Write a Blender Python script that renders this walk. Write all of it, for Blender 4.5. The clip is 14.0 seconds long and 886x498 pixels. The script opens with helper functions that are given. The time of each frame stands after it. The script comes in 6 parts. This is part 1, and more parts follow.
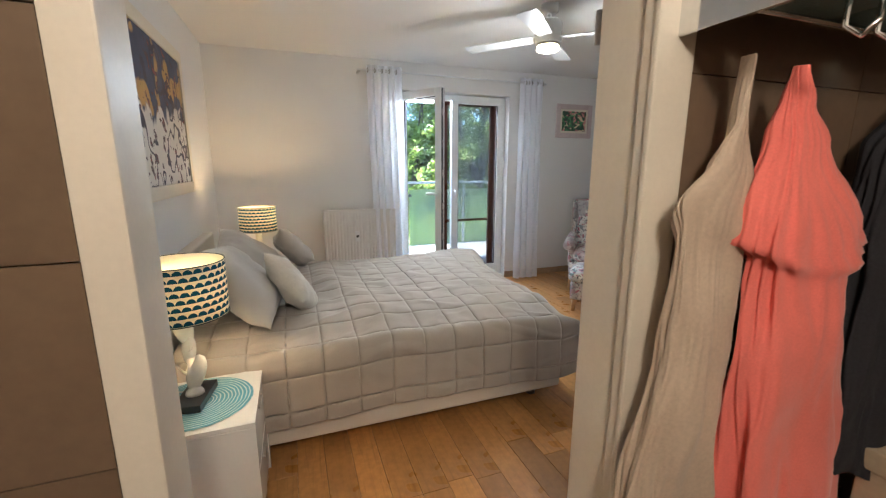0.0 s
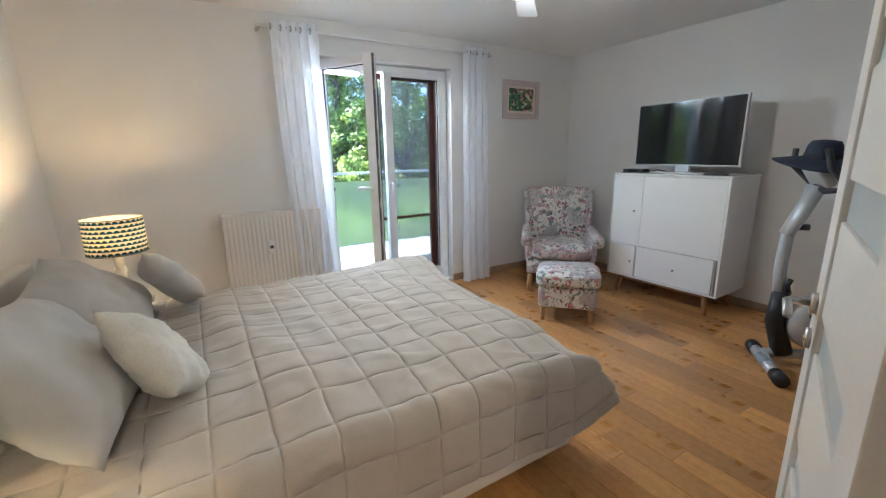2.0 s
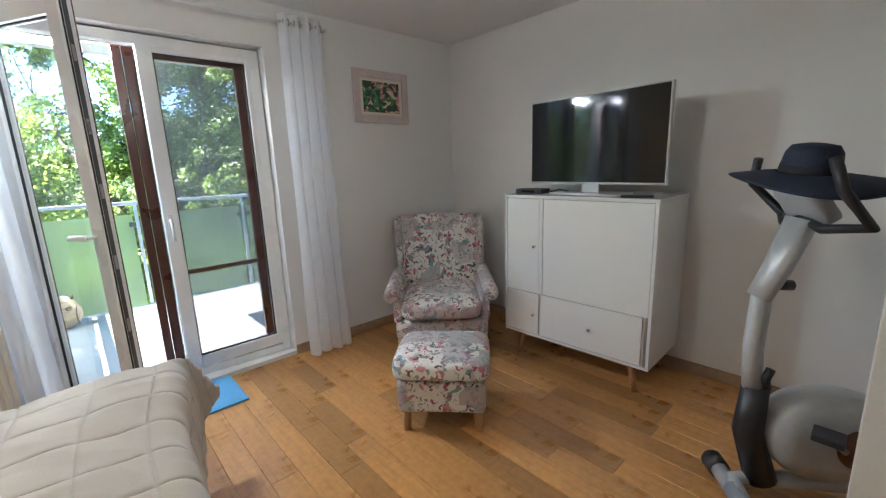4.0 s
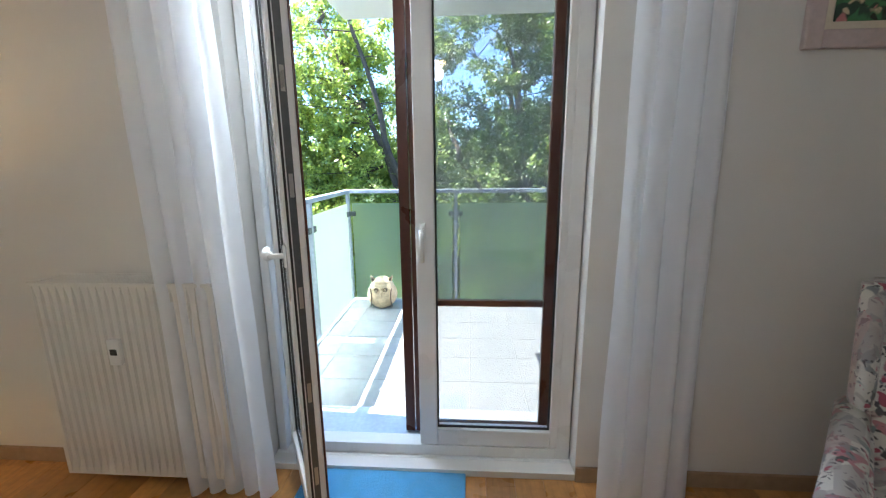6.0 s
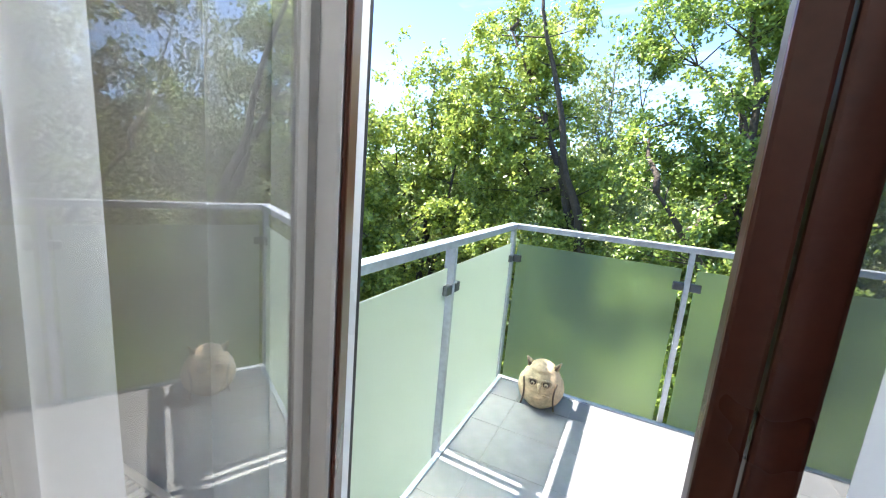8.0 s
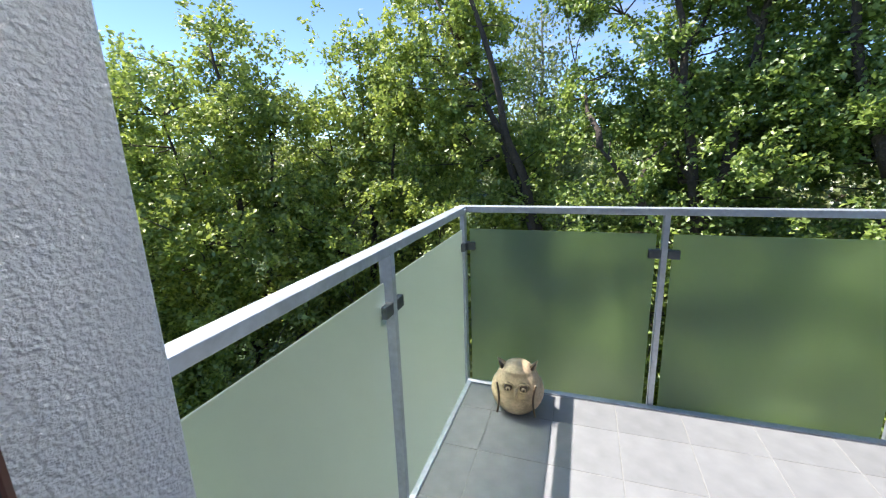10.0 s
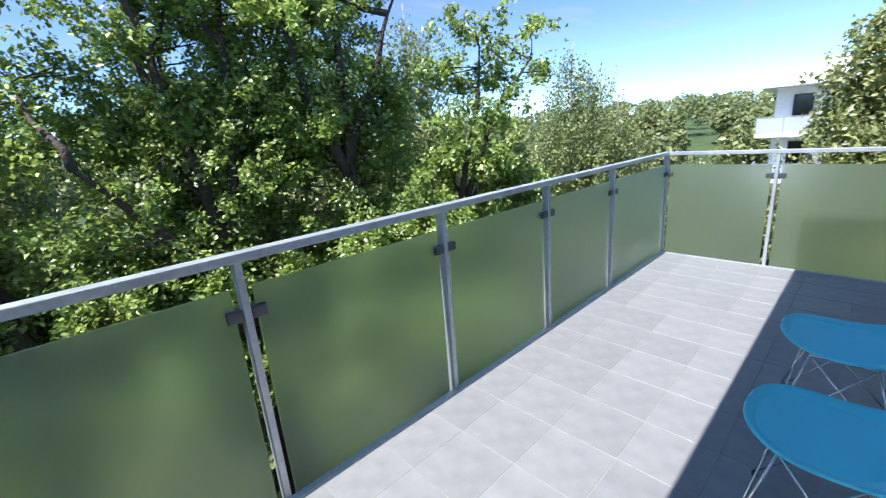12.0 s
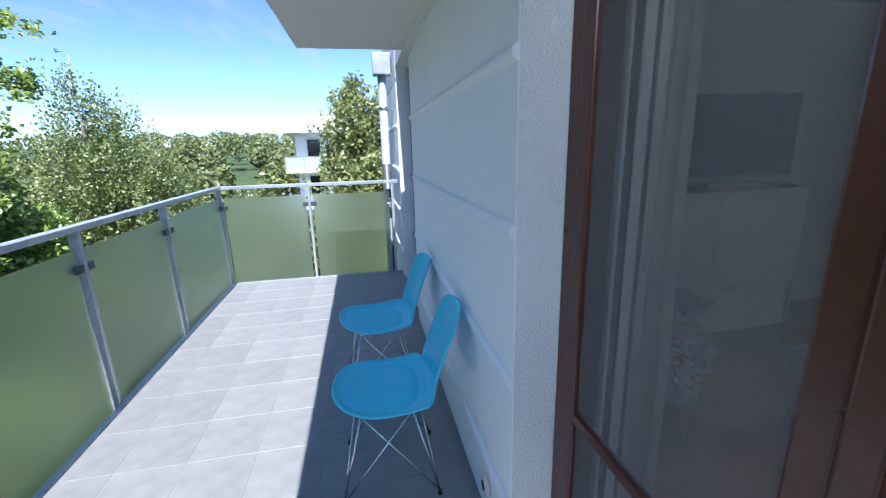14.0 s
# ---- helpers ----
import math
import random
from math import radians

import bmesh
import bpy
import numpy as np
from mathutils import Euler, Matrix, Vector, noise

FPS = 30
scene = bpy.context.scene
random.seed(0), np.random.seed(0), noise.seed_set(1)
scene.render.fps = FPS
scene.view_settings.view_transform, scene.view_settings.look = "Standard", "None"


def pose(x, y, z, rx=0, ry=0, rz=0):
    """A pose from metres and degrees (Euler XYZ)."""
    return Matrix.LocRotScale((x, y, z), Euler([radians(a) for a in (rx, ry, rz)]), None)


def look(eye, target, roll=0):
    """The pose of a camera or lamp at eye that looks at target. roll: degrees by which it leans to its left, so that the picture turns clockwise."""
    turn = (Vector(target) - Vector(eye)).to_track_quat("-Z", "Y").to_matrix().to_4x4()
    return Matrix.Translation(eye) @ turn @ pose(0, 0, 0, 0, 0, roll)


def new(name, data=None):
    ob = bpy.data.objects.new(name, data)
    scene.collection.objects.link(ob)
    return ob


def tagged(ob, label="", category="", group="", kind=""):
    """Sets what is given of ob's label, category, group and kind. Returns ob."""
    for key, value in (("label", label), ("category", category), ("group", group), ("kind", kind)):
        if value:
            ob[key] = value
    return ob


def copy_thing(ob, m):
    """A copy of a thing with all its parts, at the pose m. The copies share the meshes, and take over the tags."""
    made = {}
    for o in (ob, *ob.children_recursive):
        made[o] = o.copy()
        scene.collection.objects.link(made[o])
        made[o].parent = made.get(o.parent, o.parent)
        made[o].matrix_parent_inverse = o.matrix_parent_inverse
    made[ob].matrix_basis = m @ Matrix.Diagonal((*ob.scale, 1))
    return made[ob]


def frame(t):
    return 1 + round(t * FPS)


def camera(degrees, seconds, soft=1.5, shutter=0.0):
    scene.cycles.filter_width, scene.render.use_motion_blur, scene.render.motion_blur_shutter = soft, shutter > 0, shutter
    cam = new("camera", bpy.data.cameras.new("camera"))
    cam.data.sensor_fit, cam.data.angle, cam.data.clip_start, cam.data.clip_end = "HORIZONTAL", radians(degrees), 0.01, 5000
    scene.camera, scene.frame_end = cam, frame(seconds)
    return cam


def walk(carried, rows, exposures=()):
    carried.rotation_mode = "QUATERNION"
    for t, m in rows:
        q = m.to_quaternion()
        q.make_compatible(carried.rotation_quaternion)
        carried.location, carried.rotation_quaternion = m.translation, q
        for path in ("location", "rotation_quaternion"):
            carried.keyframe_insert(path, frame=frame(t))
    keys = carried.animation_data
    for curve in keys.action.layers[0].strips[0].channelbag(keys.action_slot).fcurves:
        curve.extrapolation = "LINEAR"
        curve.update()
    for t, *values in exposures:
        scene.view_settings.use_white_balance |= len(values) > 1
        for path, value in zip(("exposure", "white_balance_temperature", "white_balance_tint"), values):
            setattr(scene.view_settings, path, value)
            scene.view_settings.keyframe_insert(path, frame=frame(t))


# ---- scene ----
cam = camera(94.7, 14.0, soft=1.2, shutter=0.08)
PATH = [
    (0, (0.751, 0.569, 1.407), (1.428, 2.409, 1.009), 0.1),
    (0.5, (0.765, 0.785, 1.389), (1.192, 2.696, 0.981), -0.4),
    (1, (0.842, 1.0, 1.376), (1.202, 2.911, 0.911), -0.9),
    (1.5, (0.85, 1.2, 1.386), (1.459, 3.036, 0.876), -0.1),
    (2, (0.897, 1.38, 1.396), (1.9, 3.049, 0.94), -1.0),
    (2.5, (0.971, 1.627, 1.404), (2.318, 3.032, 0.942), -1.0),
    (2.7, (1.043, 1.719, 1.405), (2.49, 3.022, 0.947), -1.5),
    (4.8, (2.597, 2.521, 1.399), (3.442, 4.298, 1.04), -1.7),
    (5, (2.621, 2.667, 1.392), (3.257, 4.529, 1.033), -1.3),
    (5.5, (2.779, 3.013, 1.394), (2.906, 4.971, 1.006), 0.6),
    (6, (2.791, 3.497, 1.399), (2.66, 5.449, 0.982), -0.6),
    (6.5, (2.758, 3.946, 1.432), (2.347, 5.867, 1.057), 0.6),
    (7, (2.653, 4.321, 1.453), (2.057, 6.191, 1.069), 1.6),
    (7.2, (2.568, 4.428, 1.444), (1.925, 6.289, 1.094), 3.8),
    (9.3, (2.253, 5.14, 1.448), (1.199, 6.794, 1.056), 0.3),
    (9.5, (2.239, 5.174, 1.453), (1.281, 6.878, 1.032), -0.1),
    (10, (2.233, 5.225, 1.459), (1.597, 7.063, 0.992), -2.0),
    (10.5, (2.194, 5.367, 1.438), (1.935, 7.29, 0.953), -4.1),
    (11, (2.146, 5.572, 1.436), (2.339, 7.503, 0.952), -5.4),
    (11.5, (2.185, 5.82, 1.463), (2.925, 7.612, 0.951), -5.5),
    (12, (2.22, 5.945, 1.5), (3.53, 7.36, 0.964), -4.5),
    (12.5, (2.175, 6.07, 1.518), (3.862, 7.0, 0.98), -3.7),
    (13, (2.168, 6.075, 1.514), (4.035, 6.56, 0.986), -2.9),
    (13.5, (2.182, 6.027, 1.533), (4.113, 6.085, 1.018), -2.2),
    (14, (2.185, 5.953, 1.513), (4.09, 5.594, 1.025), -1.5),
]
EXPOSURES = [(0, 3.5, 5700, 6), (0.6, 3.6, 5300, 5), (1.2, 3.65, 5200, 3), (2.2, 3.6, 5600, 5), (2.7, 3.55, 5700, 6), (4.8, 3.35, 5900, 5), (6, 3.1, 5900, 5), (7.2, 2.8, 6400, 7), (9.3, 1.65, 6300, 12), (11, 1.2, 6300, 11), (12.5, 1.2, 5800, 11), (14, 1.25, 5700, 11)]
walk(cam, [(t, look(eye, target, roll)) for t, eye, target, roll in PATH], EXPOSURES)


# ---- exposure and light ----
SUN_ELEV, SUN_FROM = 59.0, (-0.57, 0.03, 1.0)
world = bpy.data.worlds.new("sky")
scene.world = world
world.use_nodes = True
wn = world.node_tree
for n in list(wn.nodes):
    wn.nodes.remove(n)
sky = wn.nodes.new("ShaderNodeTexSky")
sky.sky_type, sky.sun_disc = "NISHITA", False
sky.sun_elevation, sky.sun_rotation = radians(SUN_ELEV), radians(-87)
sky.altitude, sky.air_density, sky.dust_density, sky.ozone_density = 1200, 0.55, 0.0, 3.0
bg, wout = wn.nodes.new("ShaderNodeBackground"), wn.nodes.new("ShaderNodeOutputWorld")
bg.inputs["Strength"].default_value = 0.15
wn.links.new(sky.outputs[0], bg.inputs[0])
wn.links.new(bg.outputs[0], wout.inputs[0])


def lamp(name, kind, power, colour, m, **more):
    data = bpy.data.lights.new(name, kind)
    data.energy, data.color = power, colour
    if "size" in more:
        data.size = more["size"]
    if kind == "AREA":
        data.shape = "DISK"
    if "size_y" in more:
        data.shape, data.size_y = "RECTANGLE", more["size_y"]
    if "soft" in more:
        data.shadow_soft_size = more["soft"]
    if "angle" in more:
        data.angle = radians(more["angle"])
    ob = new(name, data)
    ob.matrix_world = m
    return ob


lamp("sun", "SUN", 4.6, (1.0, 0.95, 0.86), look(SUN_FROM, (0, 0, 0)), angle=0.5)
# added lamp just under the lintel, standing in for skylight through the open leaf
lamp("door_sky_fill", "AREA", 3.9, (0.94, 0.96, 0.98), look((2.22, 5.5, 2.174), (2.5, 3.5, 1.5)), size=0.46, size_y=0.04)
lamp("fan_bulb", "POINT", 1.7, (1.0, 0.97, 0.92), pose(2.508, 3.218, 2.14), soft=0.055)
lamp("bath_bulb", "POINT", 5.6, (1.0, 0.8, 0.58), pose(0.75, -0.2, 2.25), soft=0.12)
lamp("bedside_bulb", "POINT", 1.25, (1.0, 0.6, 0.26), pose(0.345, 2.26, 0.953), soft=0.03)
lamp("bedside_bulb", "POINT", 1.1, (1.0, 0.6, 0.26), pose(0.46, 4.41, 0.98), soft=0.03)


# ---- materials ----
def material(name, colour, rough=0.6, metal=0.0, var=0.12, scale=3.0, fine=60.0, bump=0.15, depth=0.002, spec=0.5, sheen=0.0, island=0.0, each=0.0):
    """Base colour varied at two scales, with a fine relief. each: how far single objects differ; island: how far loose pieces do."""
    m = bpy.data.materials.new(name)
    m.use_nodes = True
    t = m.node_tree
    b = t.nodes["Principled BSDF"]
    b.inputs["Metallic"].default_value, b.inputs["Specular IOR Level"].default_value = metal, spec
    b.inputs["Sheen Weight"].default_value = sheen
    co = t.nodes.new("ShaderNodeTexCoord")
    big, small = t.nodes.new("ShaderNodeTexNoise"), t.nodes.new("ShaderNodeTexNoise")
    for n, s, d in ((big, scale, 3.0), (small, fine, 4.0)):
        n.inputs["Scale"].default_value, n.inputs["Detail"].default_value = s, d
        t.links.new(co.outputs["Object"], n.inputs["Vector"])
    add = t.nodes.new("ShaderNodeMath")
    add.operation = "ADD"
    t.links.new(big.outputs["Fac"], add.inputs[0])
    t.links.new(small.outputs["Fac"], add.inputs[1])
    span = t.nodes.new("ShaderNodeMapRange")
    span.inputs["From Min"].default_value, span.inputs["From Max"].default_value = 0.7, 1.3
    span.inputs["To Min"].default_value, span.inputs["To Max"].default_value = 1 - var, 1 + var
    t.links.new(add.outputs[0], span.inputs["Value"])
    last = span.outputs[0]
    if each or island:
        info = t.nodes.new("ShaderNodeObjectInfo" if each else "ShaderNodeNewGeometry")
        vary = t.nodes.new("ShaderNodeMapRange")
        k = each or island
        vary.inputs["To Min"].default_value, vary.inputs["To Max"].default_value = 1 - k, 1 + k
        t.links.new(info.outputs["Random" if each else "Random Per Island"], vary.inputs["Value"])
        mul = t.nodes.new("ShaderNodeMath")
        mul.operation = "MULTIPLY"
        t.links.new(last, mul.inputs[0])
        t.links.new(vary.outputs[0], mul.inputs[1])
        last = mul.outputs[0]
    tint = t.nodes.new("ShaderNodeVectorMath")
    tint.operation = "SCALE"
    tint.inputs[0].default_value = colour
    t.links.new(last, tint.inputs["Scale"])
    t.links.new(tint.outputs[0], b.inputs["Base Color"])
    r = t.nodes.new("ShaderNodeMapRange")
    r.inputs["From Min"].default_value, r.inputs["From Max"].default_value = 0.3, 0.7
    r.inputs["To Min"].default_value, r.inputs["To Max"].default_value = max(rough - 0.06, 0.02), min(rough + 0.06, 1)
    t.links.new(big.outputs["Fac"], r.inputs["Value"])
    t.links.new(r.outputs[0], b.inputs["Roughness"])
    if bump:
        bp = t.nodes.new("ShaderNodeBump")
        bp.inputs["Strength"].default_value, bp.inputs["Distance"].default_value = bump, depth
        t.links.new(small.outputs["Fac"], bp.inputs["Height"])
        t.links.new(bp.outputs[0], b.inputs["Normal"])
    return m


def mix_in(m, factor, colour):
    """Lays a second colour over a material's base colour, where factor (a node socket) says so."""
    t = m.node_tree
    b = t.nodes["Principled BSDF"]
    old = b.inputs["Base Color"].links[0].from_socket
    mx = t.nodes.new("ShaderNodeMix")
    mx.data_type = "RGBA"
    t.links.new(factor, mx.inputs["Factor"])
    t.links.new(old, mx.inputs[6])
    mx.inputs[7].default_value = (*colour, 1)
    t.links.new(mx.outputs[2], b.inputs["Base Color"])


def node(m, kind, **inputs):
    n = m.node_tree.nodes.new(kind)
    for k, v in inputs.items():
        n.inputs[k.replace("_", " ")].default_value = v
    return n


def ramp(m, socket, low, high):
    n = m.node_tree.nodes.new("ShaderNodeMapRange")
    n.inputs["From Min"].default_value, n.inputs["From Max"].default_value = low, high
    m.node_tree.links.new(socket, n.inputs["Value"])
    return n.outputs[0]


PAINT = material("wall_paint", (0.76, 0.75, 0.735), 0.75, var=0.025, scale=1.2, fine=220, bump=0.12, depth=0.0015)
CEIL = material("ceiling_paint", (0.8, 0.79, 0.77), 0.8, var=0.02, scale=1.5, fine=200, bump=0.1, depth=0.001)
STUCCO = material("stucco", (0.72, 0.73, 0.74), 0.9, var=0.05, scale=1.5, fine=140, bump=1.0, depth=0.008)
STUCCO_FINE = material("render_coat", (0.84, 0.85, 0.85), 0.9, var=0.04, scale=1.0, fine=170, bump=0.5, depth=0.003)
SLAB = material("painted_slab", (0.74, 0.72, 0.68), 0.85, var=0.04, scale=1.2, fine=120, bump=0.25, depth=0.002)
OAK = material("oak_plank", (0.47, 0.235, 0.075), 0.3, var=0.2, scale=2.2, fine=26, bump=0.12, depth=0.0008, each=0.3)
SCREED = material("screed", (0.2, 0.13, 0.07), 0.9)
LEGWOOD = material("warm_wood", (0.36, 0.17, 0.07), 0.45, var=0.18, scale=6, fine=40, bump=0.15)
PALEWOOD = material("pale_wood", (0.5, 0.3, 0.14), 0.45, var=0.15, scale=6, fine=40, bump=0.15)
SKIRT = material("oak_skirting", (0.36, 0.25, 0.16), 0.45, var=0.15, scale=4, fine=30, bump=0.1)
WHITEGLOSS = material("white_lacquer", (0.8, 0.8, 0.79), 0.16, var=0.015, scale=2, fine=80, bump=0.02)
WHITEPVC = material("white_frame", (0.78, 0.79, 0.8), 0.3, var=0.02, scale=3, fine=90, bump=0.03)
DOORWHITE = material("door_foil", (0.74, 0.71, 0.66), 0.42, var=0.03, scale=3, fine=90, bump=0.06)
CASING = material("casing_foil", (0.76, 0.7, 0.61), 0.42, var=0.03, scale=3, fine=90, bump=0.06)
BROWNFRAME = material("brown_frame", (0.085, 0.026, 0.016), 0.32, var=0.15, scale=5, fine=60, bump=0.08)
DARKFRAME = material("dark_frame", (0.035, 0.018, 0.014), 0.4, var=0.15, scale=5, fine=60, bump=0.05)
RUBBER = material("black_rubber", (0.02, 0.02, 0.022), 0.6, var=0.1, bump=0.1)
BLACKPLASTIC = material("black_plastic", (0.025, 0.025, 0.028), 0.42, var=0.12, scale=8, bump=0.1)
SILVERPLASTIC = material("silver_plastic", (0.52, 0.53, 0.54), 0.38, metal=0.25, var=0.06, scale=6, bump=0.06)
GREYPLASTIC = material("grey_plastic", (0.3, 0.34, 0.38), 0.5, var=0.06, scale=6, bump=0.06)
STEEL = material("brushed_steel", (0.5, 0.49, 0.47), 0.32, metal=1.0, var=0.06, scale=10, fine=120, bump=0.06)
CHROME = material("chrome", (0.72, 0.73, 0.74), 0.1, metal=1.0, var=0.03, bump=0.0)
ZINC = material("galvanised_steel", (0.5, 0.53, 0.57), 0.45, metal=0.55, var=0.14, scale=9, fine=45, bump=0.12)
CLAMP = material("clamp_metal", (0.13, 0.14, 0.15), 0.4, metal=0.7, var=0.12, scale=12, bump=0.1)
QUILT = material("quilted_cotton", (0.41, 0.37, 0.325), 0.85, var=0.06, scale=4, fine=240, bump=0.25, depth=0.0015, sheen=0.3)
PILLOW = material("grey_pillowcase", (0.44, 0.425, 0.405), 0.85, var=0.05, scale=5, fine=260, bump=0.2, depth=0.001, sheen=0.3)
PILLOW_LIGHT = material("cream_pillowcase", (0.58, 0.56, 0.51), 0.85, var=0.06, scale=7, fine=60, bump=0.6, depth=0.004, sheen=0.3)
UPHOLSTERY = material("cream_upholstery", (0.66, 0.62, 0.55), 0.85, var=0.05, scale=4, fine=200, bump=0.2)
RADIATOR = material("radiator_enamel", (0.76, 0.75, 0.73), 0.35, var=0.02, scale=3, fine=90, bump=0.03)
CERAMIC = material("white_ceramic", (0.8, 0.78, 0.74), 0.22, var=0.05, scale=14, fine=60, bump=0.2)
SLATE = material("black_base", (0.022, 0.024, 0.03), 0.35, var=0.12, bump=0.08)
BLUE_RUG = material("blue_bath_mat", (0.085, 0.36, 0.66), 0.95, var=0.14, scale=14, fine=260, bump=0.9, depth=0.006, sheen=0.4)
TURQUOISE = material("turquoise_plastic", (0.08, 0.56, 0.74), 0.38, var=0.03, scale=4, fine=90, bump=0.05)
TURQ_PAD = material("turquoise_cushion", (0.075, 0.55, 0.74), 0.55, var=0.05, scale=6, fine=240, bump=0.15)
TILE = material("grey_stone_tile", (0.222, 0.222, 0.228), 0.5, var=0.13, scale=3, fine=11, bump=0.15, depth=0.0012, each=0.05)
GROUT = material("tile_grout", (0.27, 0.265, 0.255), 0.9, var=0.12, scale=20)
BATH_TILE = material("brown_wall_tile", (0.17, 0.115, 0.075), 0.4, var=0.08, scale=2.5, fine=50, bump=0.05, each=0.05)
BATH_FLOOR = material("brown_floor", (0.16, 0.12, 0.085), 0.5, var=0.1, scale=4, fine=50, bump=0.06)
BATH_GROUT = material("pale_grout", (0.4, 0.33, 0.26), 0.9, var=0.1, scale=20)
CORAL = material("coral_cloth", (0.86, 0.2, 0.165), 0.85, var=0.07, scale=6, fine=200, bump=0.2, sheen=0.3)
BEIGE_CLOTH = material("beige_satin", (0.55, 0.44, 0.34), 0.6, var=0.1, scale=7, fine=120, bump=0.2, sheen=0.3)
BLACK_CLOTH = material("black_cloth", (0.02, 0.02, 0.026), 0.9, var=0.2, scale=7, fine=160, bump=0.3)
TEAL_CLOTH = material("teal_towel", (0.12, 0.2, 0.2), 0.9, var=0.12, scale=9, fine=160, bump=0.6, depth=0.004)
CARTON = material("beige_box", (0.45, 0.37, 0.26), 0.8, var=0.08, scale=6, fine=60, bump=0.1)
NAVY = material("navy_straw", (0.016, 0.024, 0.048), 0.8, var=0.2, scale=12, fine=130, bump=0.7, depth=0.003)
PINKFRAME = material("pale_pink_frame", (0.6, 0.5, 0.5), 0.5, var=0.08, scale=8, fine=60, bump=0.2)
IVORYFRAME = material("ivory_frame", (0.72, 0.66, 0.55), 0.42, var=0.05, scale=6, fine=80, bump=0.1)
OWL = material("owl_stoneware", (0.56, 0.42, 0.26), 0.6, var=0.24, scale=16, fine=50, bump=0.6, depth=0.006)
OWL_DARK = material("owl_glaze", (0.13, 0.085, 0.05), 0.4, var=0.15, bump=0.2)
WHITEPLASTER = material("far_render", (0.8, 0.8, 0.79), 0.8, var=0.05, scale=0.5, fine=8, bump=0.1)
BARK = material("bark", (0.075, 0.056, 0.042), 0.95, var=0.35, scale=3, fine=22, bump=1.0, depth=0.03)
PALEBARK = material("pale_bark", (0.3, 0.27, 0.23), 0.9, var=0.3, scale=3, fine=18, bump=0.6, depth=0.02)
LAWN = material("lawn", (0.05, 0.08, 0.025), 0.95, var=0.35, scale=0.25, fine=9, bump=1.0, depth=0.05)

# oak boards: grain drawn along the board, a few dark knots
for m in (OAK,):
    t = m.node_tree
    co = node(m, "ShaderNodeTexCoord")
    mp = node(m, "ShaderNodeMapping")
    mp.inputs["Scale"].default_value = (38, 2.2, 1)
    t.links.new(co.outputs["Object"], mp.inputs["Vector"])
    gr = node(m, "ShaderNodeTexNoise", Scale=1.4, Detail=5.0, Roughness=0.65, Distortion=0.6)
    t.links.new(mp.outputs[0], gr.inputs["Vector"])
    half = node(m, "ShaderNodeMath")
    half.operation = "MULTIPLY"
    t.links.new(ramp(m, gr.outputs["Fac"], 0.5, 0.72), half.inputs[0])
    half.inputs[1].default_value = 0.5
    mix_in(m, half.outputs[0], (0.24, 0.115, 0.045))
    kn = node(m, "ShaderNodeTexNoise", Scale=2.4, Detail=1.0)
    mk = node(m, "ShaderNodeMapping")
    mk.inputs["Scale"].default_value = (3.4, 1.2, 1)
    t.links.new(co.outputs["Object"], mk.inputs["Vector"])
    t.links.new(mk.outputs[0], kn.inputs["Vector"])
    h2 = node(m, "ShaderNodeMath")
    h2.operation = "MULTIPLY"
    t.links.new(ramp(m, kn.outputs["Fac"], 0.7, 0.8), h2.inputs[0])
    h2.inputs[1].default_value = 0.75
    mix_in(m, h2.outputs[0], (0.1, 0.045, 0.02))


def blotches(m, layers):
    """Printed cloth or a painted canvas: layers of (scale, low, high, colour) laid one over another."""
    t = m.node_tree
    co = node(m, "ShaderNodeTexCoord")
    for k, (s, low, high, colour) in enumerate(layers):
        mp = node(m, "ShaderNodeMapping")
        mp.inputs["Location"].default_value = (3.1 * k, 1.7 * k, 2.3 * k)
        t.links.new(co.outputs["Object"], mp.inputs["Vector"])
        n = node(m, "ShaderNodeTexNoise", Scale=s, Detail=1.5, Distortion=0.5)
        t.links.new(mp.outputs[0], n.inputs["Vector"])
        mix_in(m, ramp(m, n.outputs["Fac"], low, high), colour)


FLORAL = material("floral_print", (0.72, 0.7, 0.66), 0.85, var=0.06, scale=6, fine=220, bump=0.2, sheen=0.2)
blotches(FLORAL, [(13, 0.6, 0.64, (0.52, 0.5, 0.48)), (15, 0.62, 0.65, (0.52, 0.24, 0.28)), (17, 0.62, 0.65, (0.26, 0.28, 0.3)), (26, 0.63, 0.66, (0.1, 0.1, 0.11)), (14, 0.65, 0.67, (0.2, 0.3, 0.3)),
                  (30, 0.63, 0.65, (0.42, 0.1, 0.15)), (48, 0.63, 0.66, (0.09, 0.085, 0.1))])
# the print is sewn of square patches of unlike ground colour
t = FLORAL.node_tree
co = node(FLORAL, "ShaderNodeTexCoord")
vo = node(FLORAL, "ShaderNodeTexVoronoi", Scale=6.5, Randomness=0.75)
vo.distance = "CHEBYCHEV"
t.links.new(co.outputs["Object"], vo.inputs["Vector"])
se = node(FLORAL, "ShaderNodeSeparateXYZ")
t.links.new(vo.outputs["Color"], se.inputs[0])
for axis, colour in (("X", (0.34, 0.31, 0.33)), ("Y", (0.46, 0.3, 0.31)), ("Z", (0.38, 0.38, 0.39))):
    mu = node(FLORAL, "ShaderNodeMath")
    mu.operation = "MULTIPLY"
    t.links.new(ramp(FLORAL, se.outputs[axis], 0.74, 0.76), mu.inputs[0])
    mu.inputs[1].default_value = 0.55
    mix_in(FLORAL, mu.outputs[0], colour)
